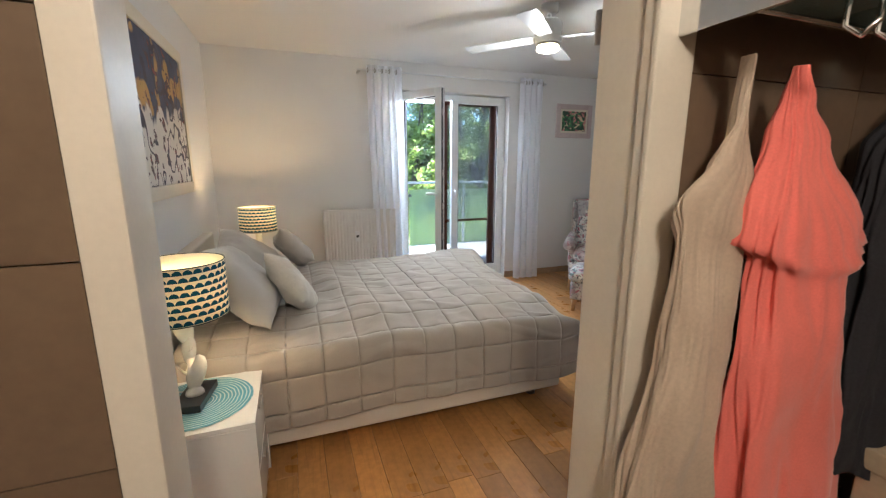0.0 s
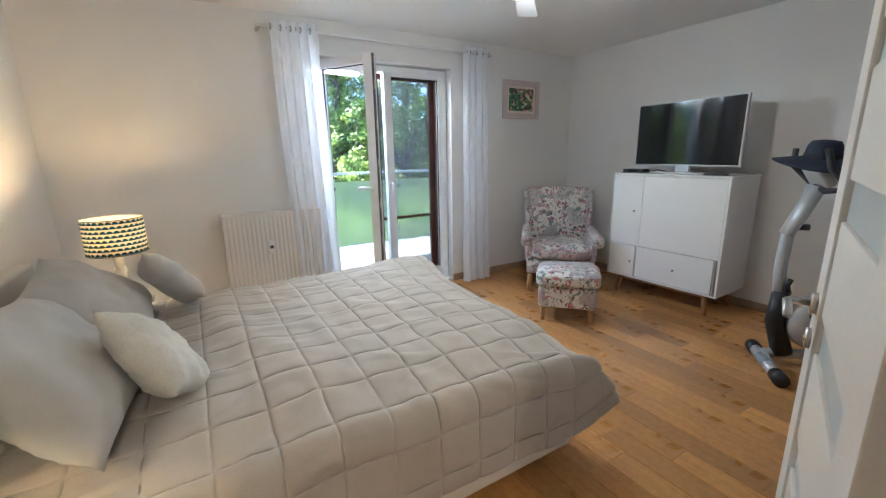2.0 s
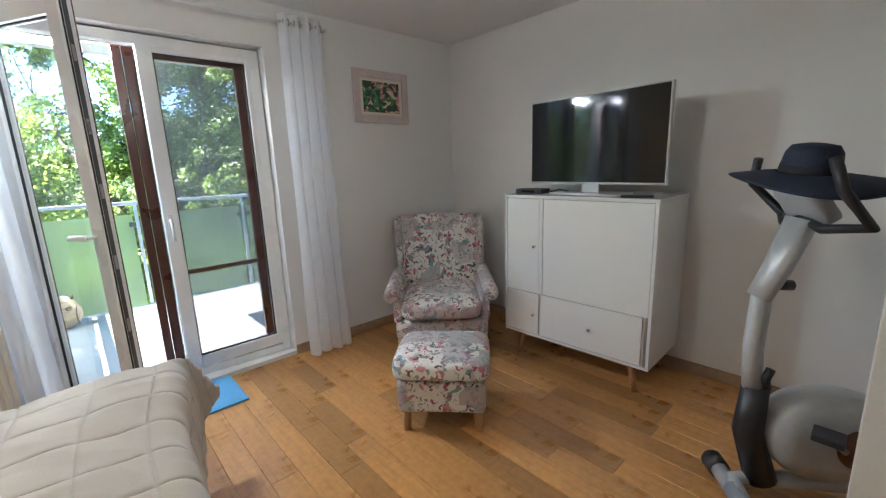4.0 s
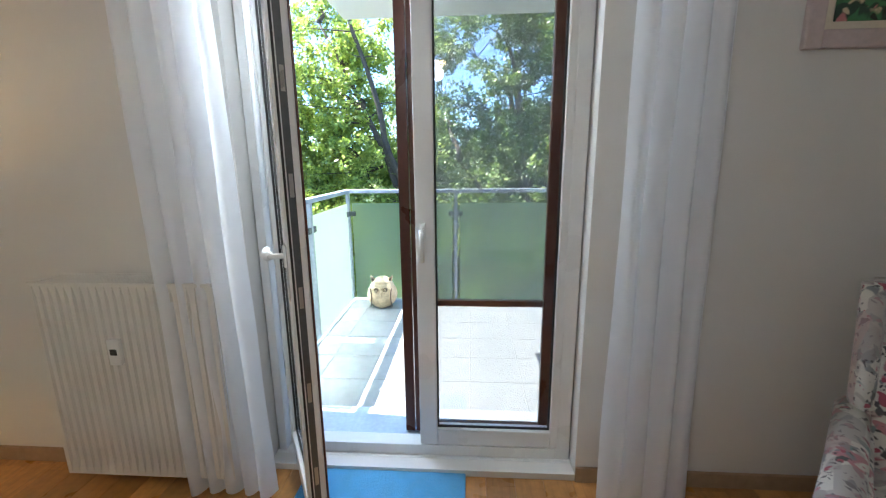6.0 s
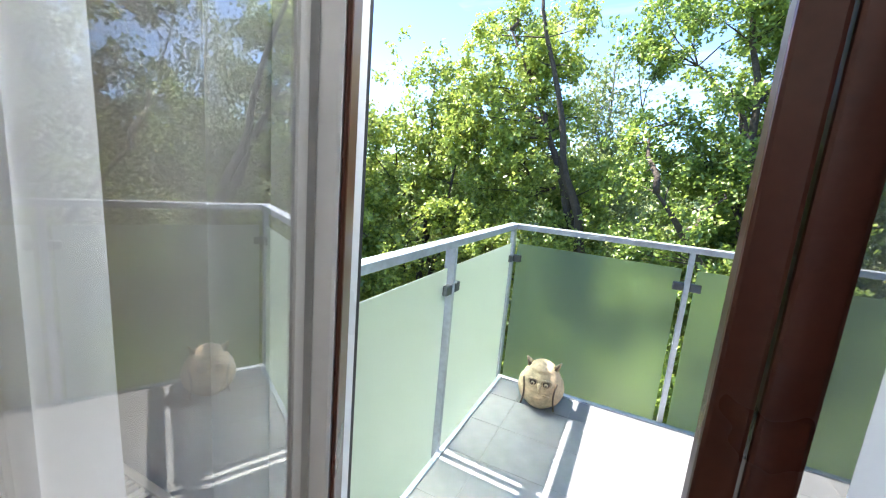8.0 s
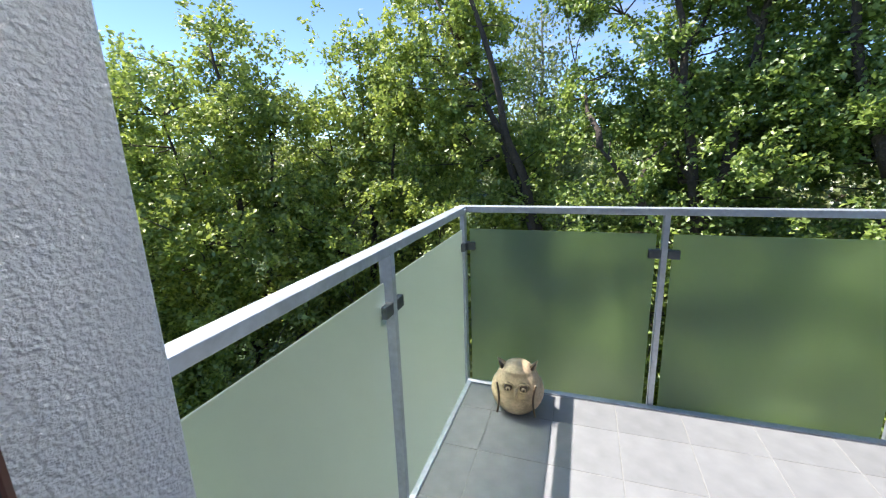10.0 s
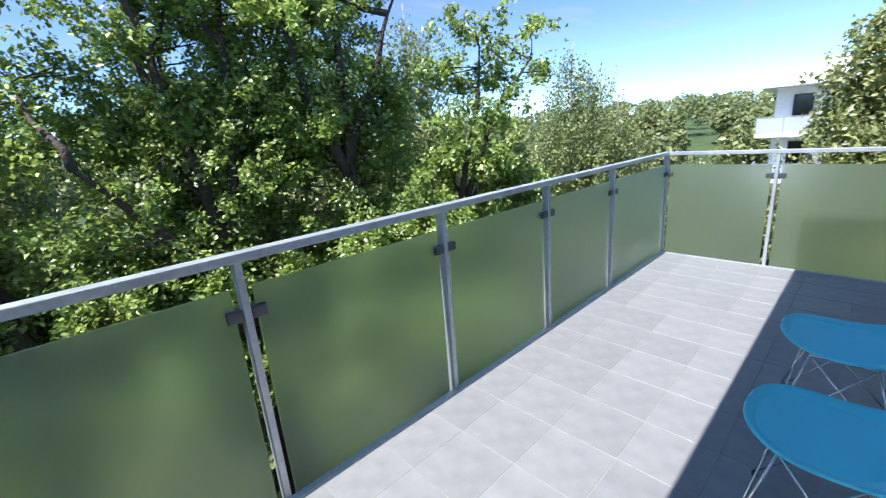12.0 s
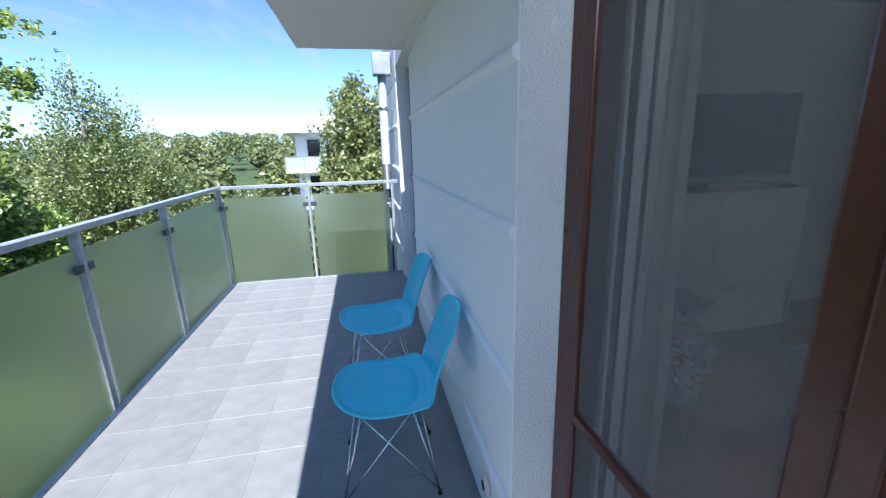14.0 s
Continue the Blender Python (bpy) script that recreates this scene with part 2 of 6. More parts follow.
CANVAS = material("painted_canvas", (0.72, 0.68, 0.64), 0.5, var=0.06, scale=5, fine=120, bump=0.15)
FRUIT = material("still_life_canvas", (0.035, 0.075, 0.05), 0.5, var=0.2, scale=20, fine=120, bump=0.15)
blotches(FRUIT, [(16, 0.5, 0.55, (0.07, 0.24, 0.1)), (13, 0.54, 0.57, (0.6, 0.25, 0.24)), (15, 0.58, 0.62, (0.66, 0.55, 0.36)), (24, 0.62, 0.66, (0.02, 0.03, 0.02))])


def pane(name, colour, rough, ior=1.45, extra=0.0):
    m = bpy.data.materials.new(name)
    m.use_nodes = True
    b = m.node_tree.nodes["Principled BSDF"]
    b.inputs["Base Color"].default_value = (*colour, 1)
    b.inputs["Roughness"].default_value, b.inputs["IOR"].default_value = rough, ior
    b.inputs["Transmission Weight"].default_value = 1.0 - extra
    return m


CLEAR = pane("clear_glass", (0.97, 0.985, 0.975), 0.0)
FROST = pane("frosted_glass", (0.86, 0.96, 0.88), 0.34, 1.25, 0.03)
# etched glass scatters what falls through it
t = FROST.node_tree
tl, mx = t.nodes.new("ShaderNodeBsdfTranslucent"), t.nodes.new("ShaderNodeMixShader")
tl.inputs["Color"].default_value = (0.68, 0.81, 0.68, 1)
mx.inputs[0].default_value = 0.07
t.links.new(t.nodes["Principled BSDF"].outputs[0], mx.inputs[1])
t.links.new(tl.outputs[0], mx.inputs[2])
t.links.new(mx.outputs[0], t.nodes["Material Output"].inputs["Surface"])
SATIN = pane("satin_glass", (0.75, 0.8, 0.8), 0.45, 1.3, 0.5)
SCREEN = material("television_glass", (0.006, 0.006, 0.007), 0.09, var=0.02, bump=0.0)


def glow(name, colour, strength):
    m = bpy.data.materials.new(name)
    m.use_nodes = True
    b = m.node_tree.nodes["Principled BSDF"]
    b.inputs["Base Color"].default_value = (0.8, 0.8, 0.8, 1)
    b.inputs["Emission Color"].default_value = (*colour, 1)
    b.inputs["Emission Strength"].default_value = strength
    return m


LIT_DIFFUSER = glow("lit_diffuser", (1.0, 0.72, 0.38), 3.0)
LIT_BULB = glow("lit_bulb", (1.0, 0.8, 0.5), 8.0)


def thin_cloth(name, colour, through_share, rough=0.9, holes=0.0):
    """Cloth or leaf that lets light through: diffuse and translucent mixed; holes: share of open weave."""
    m = bpy.data.materials.new(name)
    m.use_nodes = True
    t = m.node_tree
    for n in list(t.nodes):
        t.nodes.remove(n)
    out, mx = t.nodes.new("ShaderNodeOutputMaterial"), t.nodes.new("ShaderNodeMixShader")
    d, tr = t.nodes.new("ShaderNodeBsdfDiffuse"), t.nodes.new("ShaderNodeBsdfTranslucent")
    for n in (d, tr):
        n.inputs["Color"].default_value = (*colour, 1)
    mx.inputs[0].default_value = through_share
    t.links.new(d.outputs[0], mx.inputs[1])
    t.links.new(tr.outputs[0], mx.inputs[2])
    last = mx.outputs[0]
    if holes:
        tp, m2 = t.nodes.new("ShaderNodeBsdfTransparent"), t.nodes.new("ShaderNodeMixShader")
        m2.inputs[0].default_value = holes
        t.links.new(last, m2.inputs[1])
        t.links.new(tp.outputs[0], m2.inputs[2])
        last = m2.outputs[0]
    t.links.new(last, out.inputs[0])
    return m, d, tr


VOILE = thin_cloth("white_voile", (0.93, 0.95, 0.99), 0.58, holes=0.05)[0]
MESH = thin_cloth("insect_mesh", (0.25, 0.26, 0.27), 0.3, holes=0.61)[0]


def leaf_material(name, dark, light, share=0.42):
    m, d, tr = thin_cloth(name, dark, share)
    t = m.node_tree
    geo, mx = t.nodes.new("ShaderNodeNewGeometry"), t.nodes.new("ShaderNodeMix")
    mx.data_type = "RGBA"
    mx.inputs[6].default_value, mx.inputs[7].default_value = (*dark, 1), (*light, 1)
    co, no = t.nodes.new("ShaderNodeTexCoord"), t.nodes.new("ShaderNodeTexNoise")
    no.inputs["Scale"].default_value = 0.9
    t.links.new(co.outputs["Object"], no.inputs["Vector"])
    av = t.nodes.new("ShaderNodeMath")
    av.operation = "MULTIPLY"
    t.links.new(geo.outputs["Random Per Island"], av.inputs[0])
    sc = t.nodes.new("ShaderNodeMapRange")
    sc.inputs["From Min"].default_value, sc.inputs["From Max"].default_value = 0.35, 0.65
    sc.inputs["To Min"].default_value, sc.inputs["To Max"].default_value = 0.35, 1.4
    t.links.new(no.outputs["Fac"], sc.inputs["Value"])
    t.links.new(sc.outputs[0], av.inputs[1])
    t.links.new(av.outputs[0], mx.inputs["Factor"])
    t.links.new(mx.outputs[2], d.inputs["Color"])
    t.links.new(mx.outputs[2], tr.inputs["Color"])
    # the waxy upper skin
    out, gl, wax = t.nodes["Material Output"], t.nodes.new("ShaderNodeBsdfGlossy"), t.nodes.new("ShaderNodeMixShader")
    gl.inputs["Roughness"].default_value, wax.inputs[0].default_value = 0.42, 0.06
    t.links.new(out.inputs[0].links[0].from_socket, wax.inputs[1])
    t.links.new(gl.outputs[0], wax.inputs[2])
    t.links.new(wax.outputs[0], out.inputs[0])
    return m


LEAF_OAK = leaf_material("oak_leaf", (0.12, 0.2, 0.04), (0.44, 0.54, 0.11), 0.44)
LEAF_LIME = leaf_material("bright_leaf", (0.17, 0.25, 0.045), (0.54, 0.6, 0.12), 0.46)
LEAF_BIRCH = leaf_material("birch_leaf", (0.15, 0.2, 0.06), (0.37, 0.42, 0.15), 0.35)
LEAF_PALE = leaf_material("aspen_leaf", (0.2, 0.24, 0.08), (0.46, 0.48, 0.18), 0.42)
LEAF_FAR = leaf_material("far_leaf", (0.11, 0.15, 0.045), (0.3, 0.32, 0.11), 0.35)

# plaid-free lamp shade: rows of dark blue half discs on cream paper, in the shade's own height and angle
SHADE = bpy.data.materials.new("scalloped_shade")
SHADE.use_nodes = True
t = SHADE.node_tree
t.nodes.remove(t.nodes["Principled BSDF"])
uv = t.nodes.new("ShaderNodeUVMap")
sep = t.nodes.new("ShaderNodeSeparateXYZ")
t.links.new(uv.outputs[0], sep.inputs[0])


def calc(tree, op, a, b=0.0):
    n = tree.nodes.new("ShaderNodeMath")
    n.operation = op
    for k, v in enumerate((a, b)):
        if isinstance(v, (int, float)):
            n.inputs[k].default_value = v
        else:
            tree.links.new(v, n.inputs[k])
    return n.outputs[0]


rows = calc(t, "MULTIPLY", sep.outputs["Y"], 8.0)
odd = calc(t, "MULTIPLY", calc(t, "MODULO", calc(t, "FLOOR", rows), 2.0), 0.5)
fx = calc(t, "SUBTRACT", calc(t, "FRACT", calc(t, "ADD", calc(t, "MULTIPLY", sep.outputs["X"], 30.0), odd)), 0.5)
fy = calc(t, "MULTIPLY", calc(t, "SUBTRACT", calc(t, "FRACT", rows), 0.14), 0.74)
dist = calc(t, "SQRT", calc(t, "ADD", calc(t, "MULTIPLY", fx, fx), calc(t, "MULTIPLY", fy, fy)))
disc = calc(t, "MULTIPLY", calc(t, "LESS_THAN", dist, 0.49), calc(t, "GREATER_THAN", fy, 0.0))
mx = t.nodes.new("ShaderNodeMix")
mx.data_type = "RGBA"
t.links.new(disc, mx.inputs["Factor"])
mx.inputs[6].default_value, mx.inputs[7].default_value = (0.78, 0.72, 0.6, 1), (0.012, 0.07, 0.14, 1)
d, tr, ms = t.nodes.new("ShaderNodeBsdfDiffuse"), t.nodes.new("ShaderNodeBsdfTranslucent"), t.nodes.new("ShaderNodeMixShader")
for n in (d, tr):
    t.links.new(mx.outputs[2], n.inputs["Color"])
ms.inputs[0].default_value = 0.24
t.links.new(d.outputs[0], ms.inputs[1])
t.links.new(tr.outputs[0], ms.inputs[2])
t.links.new(ms.outputs[0], t.nodes["Material Output"].inputs[0])

LINING = thin_cloth("cream_shade_lining", (0.85, 0.78, 0.62), 0.42)[0]

# round woven mat: rings of blue and white
RINGS = material("ringed_mat", (0.1, 0.32, 0.44), 0.6, var=0.12, scale=10, fine=120, bump=0.3)
t = RINGS.node_tree
co = node(RINGS, "ShaderNodeTexCoord")
wv = node(RINGS, "ShaderNodeTexWave", Scale=24.0, Distortion=3.0, Detail=2.0)
wv.wave_type, wv.rings_direction = "RINGS", "Z"
t.links.new(co.outputs["Object"], wv.inputs["Vector"])
mix_in(RINGS, ramp(RINGS, wv.outputs["Fac"], 0.55, 0.95), (0.5, 0.66, 0.7))


# ---- building helpers ----
def thing(name, label, category, m=None, group="", kind=""):
    """A thing: an Empty at its base, to which its parts are given."""
    ob = new(name)
    ob.empty_display_size = 0.1
    ob.matrix_world = m or Matrix()
    return tagged(ob, label, category, group, kind)


def part(name, bm, mat, parent=None, label="", smooth=False, m=None):
    me = bpy.data.meshes.new(name)
    bmesh.ops.recalc_face_normals(bm, faces=bm.faces)
    if smooth:
        for f in bm.faces:
            f.smooth = True
    bm.to_mesh(me)
    bm.free()
    me.materials.append(mat)
    ob = new(name, me)
    if parent:
        ob.parent = parent
    if m:
        ob.matrix_local = m
    if label:
        ob["label"] = label
    return ob


def structure(name, bm, mat, label="", smooth=False):
    return tagged(part(name, bm, mat, None, label, smooth), kind="structure")


def box(bm, x0, y0, z0, x1, y1, z1, bevel=0.0, seg=2):
    vs = [bm.verts.new((x, y, z)) for z in (z0, z1) for y in (y0, y1) for x in (x0, x1)]
    fs = [bm.faces.new([vs[i] for i in q]) for q in ((0, 2, 3, 1), (4, 5, 7, 6), (0, 1, 5, 4), (2, 6, 7, 3), (0, 4, 6, 2), (1, 3, 7, 5))]
    if bevel:
        es = list({e for f in fs for e in f.edges})
        bmesh.ops.bevel(bm, geom=es, offset=bevel, segments=seg, affect="EDGES", profile=0.6)
    return vs


def boxes(*all_boxes, bevel=0.0, seg=2):
    bm = bmesh.new()
    for b in all_boxes:
        box(bm, *b, bevel=bevel, seg=seg)
    return bm


def tube(bm, pts, r, seg=10, r1=None, caps=True, flat=1.0):
    """A tube along pts; its radius goes from r to r1. flat: how much thinner it is in its second direction."""
    pts = [Vector(p) for p in pts]
    rings, up = [], None
    for i, p in enumerate(pts):
        d = (pts[min(i + 1, len(pts) - 1)] - pts[max(i - 1, 0)]).normalized()
        if up is None:
            up = d.orthogonal().normalized()
        up = (up - d * up.dot(d)).normalized()
        side = d.cross(up)
        k = r + (r1 - r) * i / (len(pts) - 1) if r1 is not None else r
        rings.append([bm.verts.new(p + (up * math.cos(a) + side * math.sin(a) * flat) * k) for a in (2 * math.pi * j / seg for j in range(seg))])
    for a, b in zip(rings, rings[1:]):
        for j in range(seg):
            bm.faces.new((a[j], a[(j + 1) % seg], b[(j + 1) % seg], b[j]))
    if caps:
        bm.faces.new(rings[0][::-1])
        bm.faces.new(rings[-1])
    return bm


def lathe(bm, profile, seg=32, at=(0, 0, 0), sx=1.0, sy=1.0, open_ends=False):
    """A turned body: profile of (radius, height)."""
    rings = [[bm.verts.new((at[0] + r * sx * math.cos(2 * math.pi * j / seg), at[1] + r * sy * math.sin(2 * math.pi * j / seg), at[2] + z)) for j in range(seg)] for r, z in profile]
    for a, b in zip(rings, rings[1:]):
        for j in range(seg):
            bm.faces.new((a[j], a[(j + 1) % seg], b[(j + 1) % seg], b[j]))
    if not open_ends:
        bm.faces.new(rings[0][::-1])
        bm.faces.new(rings[-1])
    return bm


def sheet(bm, nu, nv, place, closed_u=False):
    """A grid of nu x nv cells; place(u, v), u and v from 0 to 1, gives each vertex."""
    vs = [[bm.verts.new(place(i / nu, j / nv)) for j in range(nv + 1)] for i in range(nu + (0 if closed_u else 1))]
    n = len(vs)
    for i in range(n if closed_u else n - 1):
        for j in range(nv):
            bm.faces.new((vs[i][j], vs[(i + 1) % n][j], vs[(i + 1) % n][j + 1], vs[i][j + 1]))
    return vs


# ---- the bedroom's shell ----
XL, XR, YS, YN, ZC = 0.05, 5.0, 1.42, 5.10, 2.5      # walls and ceiling of the bedroom
YB, YO = 1.25, 5.54                                  # bathroom face of the south wall, outer face of the north wall
structure("wall_west", boxes((XL - 0.2, YS - 0.17, -0.1, XL, YO, ZC + 0.1)), PAINT, "white painted plaster wall behind the bed")
structure("wall_east", boxes((XR, YS - 0.17, -0.1, XR + 0.2, YN, ZC + 0.1)), PAINT, "white painted plaster wall behind the television")
DA, DB = (0.45, 1.52, 2.06), (2.86, 3.78, 2.06)      # the rough openings of the two doors: from, to, height
structure("wall_south", boxes((XL, YB + 0.012, -0.1, DA[0], YS, ZC + 0.1), (DA[0], YB + 0.012, DA[2], DA[1], YS, ZC + 0.1), (DA[1], YB + 0.012, -0.1, DB[0], YS, ZC + 0.1), (DB[0], YB + 0.012, DB[2], DB[1], YS, ZC + 0.1), (DB[1], YB + 0.012, -0.1, XR, YS, ZC + 0.1)),
          PAINT, "white painted plaster wall with two doorways")
OX0, OX1, OZ0, OZ1 = 1.86, 3.26, 0.03, 2.22          # the balcony door's opening, inside
structure("wall_north", boxes((XL, YN, -0.1, OX0, 5.27, ZC + 0.1), (OX0, YN, OZ1, OX1, 5.27, ZC + 0.1), (OX1, YN, -0.1, XR + 0.2, 5.27, ZC + 0.1), (OX0, YN, -0.1, OX1, 5.27, OZ0)), PAINT, "white painted plaster wall round the balcony door")
structure("ceiling", boxes((XL - 0.2, YB, ZC, XR + 0.2, 5.27, ZC + 0.12)), CEIL, "plain white ceiling")
structure("floor", boxes((XL - 0.2, YB, -0.12, XR + 0.2, 5.27, -0.016)), SCREED, "oak parquet floor")
bm = bmesh.new()
box(bm, XL, YN - 0.014, 0, OX0, YN - 0.001, 0.075, 0.003, 1)
box(bm, OX1, YN - 0.014, 0, XR - 0.016, YN - 0.001, 0.075, 0.003, 1)
box(bm, XR - 0.015, YS, 0, XR - 0.001, YN - 0.001, 0.075, 0.003, 1)
box(bm, XL + 0.001, YS + 0.02, 0, XL + 0.015, YN - 0.016, 0.075, 0.003, 1)
structure("baseboard", bm, SKIRT, "oak baseboard along the walls")


def door_frame(name, x0, x1, height, y0, y1, lap=0.04, near=0.0):
    """A lined doorway: two jambs and a head, with flat casings on both faces and a seal in the rebate."""
    top = thing(name, "cream door frame with flat casings", "door frame", kind="structure")
    for a, b in ((x0, x0 + 0.045), (x1 - 0.045, x1)):
        part("jamb", boxes((a, y0, 0, b, y1, height), bevel=0.003), CASING, top)
    part("head", boxes((x0 + 0.045, y0, height - 0.045, x1 - 0.045, y1, height), bevel=0.003), CASING, top)
    for y, out in ((y0, -1), (y1, 1)):
        a, b = sorted((y, y + out * 0.014))
        for s, e in ((x0 - lap, x0 + 0.032 + (near if out < 0 else 0)), (x1 - 0.032 - (near if out < 0 else 0), x1 + 0.04)):
            part("casing", boxes((s, a, 0, e, b, height + 0.04), bevel=0.004), CASING, top)
        w = near if out < 0 else 0
        part("casing", boxes((x0 + 0.032 + w, a, height - 0.032, x1 - 0.032 - w, b, height + 0.04), bevel=0.004), CASING, top)
    for s, e in ((x0 + 0.0452, x0 + 0.057), (x1 - 0.057, x1 - 0.0452)):
        part("stop", boxes((s, y0 + 0.001, 0, e, y0 + 0.03, height - 0.045), bevel=0.003), CASING, top)
    return top


door_frame("door_1", 0.475, 1.505, 2.045, YB - 0.002, YS + 0.002, -0.004, 0.031)
door_frame("door_2", 2.875, 3.765, 2.045, YB - 0.002, YS + 0.002)


def lever(parent, x, z, y, out, to):
    """A lever handle on a round rose, with a key rose under it."""
    bm = bmesh.new()
    tube(bm, [(x, y, z), (x, y + out * 0.012, z)], 0.026, 24)
    tube(bm, [(x, y + out * 0.01, z), (x, y + out * 0.045, z), (x + to * 0.012, y + out * 0.056, z), (x + to * 0.125, y + out * 0.056, z)], 0.0095, 12)
    h = part("door_handle", bm, STEEL, parent, "brushed steel lever handle", True)
    bm = bmesh.new()
    tube(bm, [(x, y, z - 0.09), (x, y + out * 0.01, z - 0.09)], 0.026, 24)
    tube(bm, [(x, y + out * 0.008, z - 0.09), (x, y + out * 0.013, z - 0.09)], 0.01, 12)
    part("key_rose", bm, STEEL, parent, "round steel key rose", True)
    return h


def door_leaf(label, m, width, height, strips, knob_x):
    """A cream leaf with a broad lock stile, and panels parted by satin glass strips."""
    top = thing("interior_door", label, "door", m)
    t, s = 0.04, 0.125
    for a, b in ((0, s), (width - s, width)):
        part("stile", boxes((a, -t, 0.008, b, 0, height), bevel=0.003), DOORWHITE, top)
    edges = [0.008] + [z for pair in strips for z in pair] + [height]
    for k in range(0, len(edges), 2):
        part("door_panel", boxes((s + 0.002, -t + 0.006, edges[k] + 0.002, width - s - 0.002, -0.006, edges[k + 1] - 0.002), bevel=0.003), DOORWHITE, top)
    for a, b in strips:
        part("glass_strip", boxes((s + 0.001, -t + 0.014, a, width - s - 0.001, -0.014, b)), SATIN, top, "satin glass strip")
    lever(top, knob_x, 1.03, 0.0, 1, 1 if knob_x < width / 2 else -1)
    lever(top, knob_x, 1.03, -t, -1, 1 if knob_x < width / 2 else -1)
    for z in (0.25, 1.75):
        bm = bmesh.new()
        hx = width if knob_x < width / 2 else 0
        tube(bm, [(hx, 0.006, z - 0.04), (hx, 0.006, z + 0.04)], 0.008, 10)
        part("hinge", bm, STEEL, top, "", True)
    return top


STRIPS = [(0.31, 0.395), (0.62, 0.705), (0.93, 1.015), (1.24, 1.325), (1.55, 1.635)]
# the bathroom's door, swung back into the room: its hinge is at the opening's east jamb
ang = math.degrees(math.atan2(1.723 - 1.475, 2.196 - 1.508))
door_leaf("open cream interior door with satin glass strips", pose(1.508, 1.48, 0, 0, 0, ang), 0.735, 2.0, STRIPS, 0.67)
door_leaf("half open cream door with satin glass strips beside the exercise bike", pose(3.69, 2.10, 0, 0, 0, -88), 0.66, 1.96, STRIPS, 0.06)

# ---- the balcony door ----
wd = thing("window_1", "white two-leaf balcony door, one leaf open", "balcony door", kind="structure")
FY0, FY1 = 5.19, 5.27
for b in ((1.865, FY0, 0.03, 1.905, 5.285, 2.21), (1.9055, 5.258, 0.03, 1.962, 5.285, 2.21), (3.195, FY0, 0.03, 3.255, FY1, 2.21), (1.962, FY0, 2.15, 3.195, FY1, 2.21), (1.962, FY0, 0.03, 3.195, FY1, 0.085)):
    part("window_frame", boxes(b, bevel=0.005), WHITEPVC, wd)
for b in ((1.773, 5.298, 0.03, 1.938, 5.318, 2.2), (1.773, 5.319, 0.03, 1.912, 5.338, 2.2), (3.2, 5.282, 0.03, 3.258, 5.395, 2.2), (1.938, 5.286, 2.16, 3.2, 5.338, 2.2)):
    part("outer_frame", boxes(b, bevel=0.005), BROWNFRAME, wd, "dark brown outer frame")
for b in ((1.94, 5.2855, 0.09, 1.957, 5.297, 2.15), (1.9125, 5.3185, 0.09, 1.92, 5.328, 2.13)):
    part("gasket", boxes(b), RUBBER, wd)
part("sill", boxes((1.86, 5.17, 0.0, 3.26, 5.33, 0.032), bevel=0.003), WHITEPVC, wd, "white threshold sill")
part("sill", boxes((1.78, 5.335, -0.004, 3.25, 5.58, 0.022), bevel=0.004), ZINC, wd, "grey metal outer sill")


def sash(parent, m, width, z0, z1, handle_x, side):
    """A glazed leaf: white inside, brown outside, with a lever."""
    leaf = thing("sash", "", "", m)
    leaf.parent = parent
    f = 0.082
    for a, b, c, d in ((0, z0, f, z1), (width - f, z0, width, z1), (f, z1 - f, width - f, z1), (f, z0, width - f, z0 + f)):
        part("sash_frame", boxes((a, 0, b, c, 0.06, d), bevel=0.006), WHITEPVC, leaf)
        part("sash_cladding", boxes((a + 0.004, 0.0603, b + 0.004, c - 0.004, 0.068, d - 0.004), bevel=0.004), BROWNFRAME, leaf, "dark brown cladding")
    g = boxes((f - 0.01, 0.028, z0 + f - 0.01, width - f + 0.01, 0.034, z1 - f + 0.01))
    pn = part("pane", g, CLEAR, leaf, "clear glass")
    pn.visible_shadow = False
    for a, b, c, d in ((f, z0 + f, f + 0.008, z1 - f), (width - f - 0.008, z0 + f, width - f, z1 - f), (f + 0.008, z1 - f - 0.008, width - f - 0.008, z1 - f), (f + 0.008, z0 + f, width - f - 0.008, z0 + f + 0.008)):
        part("gasket", boxes((a, 0.018, b, c, 0.027, d)), RUBBER, leaf)
    bm = bmesh.new()
    box(bm, handle_x - 0.014, -0.008, 1.08, handle_x + 0.014, 0, 1.15, 0.004)
    tube(bm, [(handle_x, -0.004, 1.118), (handle_x, -0.045, 1.118), (handle_x - side * 0.008, -0.052, 1.118)], 0.009, 10)
    if side > 0 and width < 0.65:
        tube(bm, [(handle_x, -0.05, 1.118), (handle_x - 0.06, -0.056, 1.118), (handle_x - 0.12, -0.05, 1.116)], 0.016, 10, flat=0.75)
    else:
        tube(bm, [(handle_x, -0.05, 1.118), (handle_x, -0.056, 1.05), (handle_x, -0.05, 0.99)], 0.011, 10, flat=0.7)
    part("window_handle", bm, WHITEPVC, leaf, "white lever handle", True)
    return leaf


sash(wd, pose(2.56, 5.192, 0, 0, 0, 0), 0.685, 0.088, 2.2, 0.032, 1)
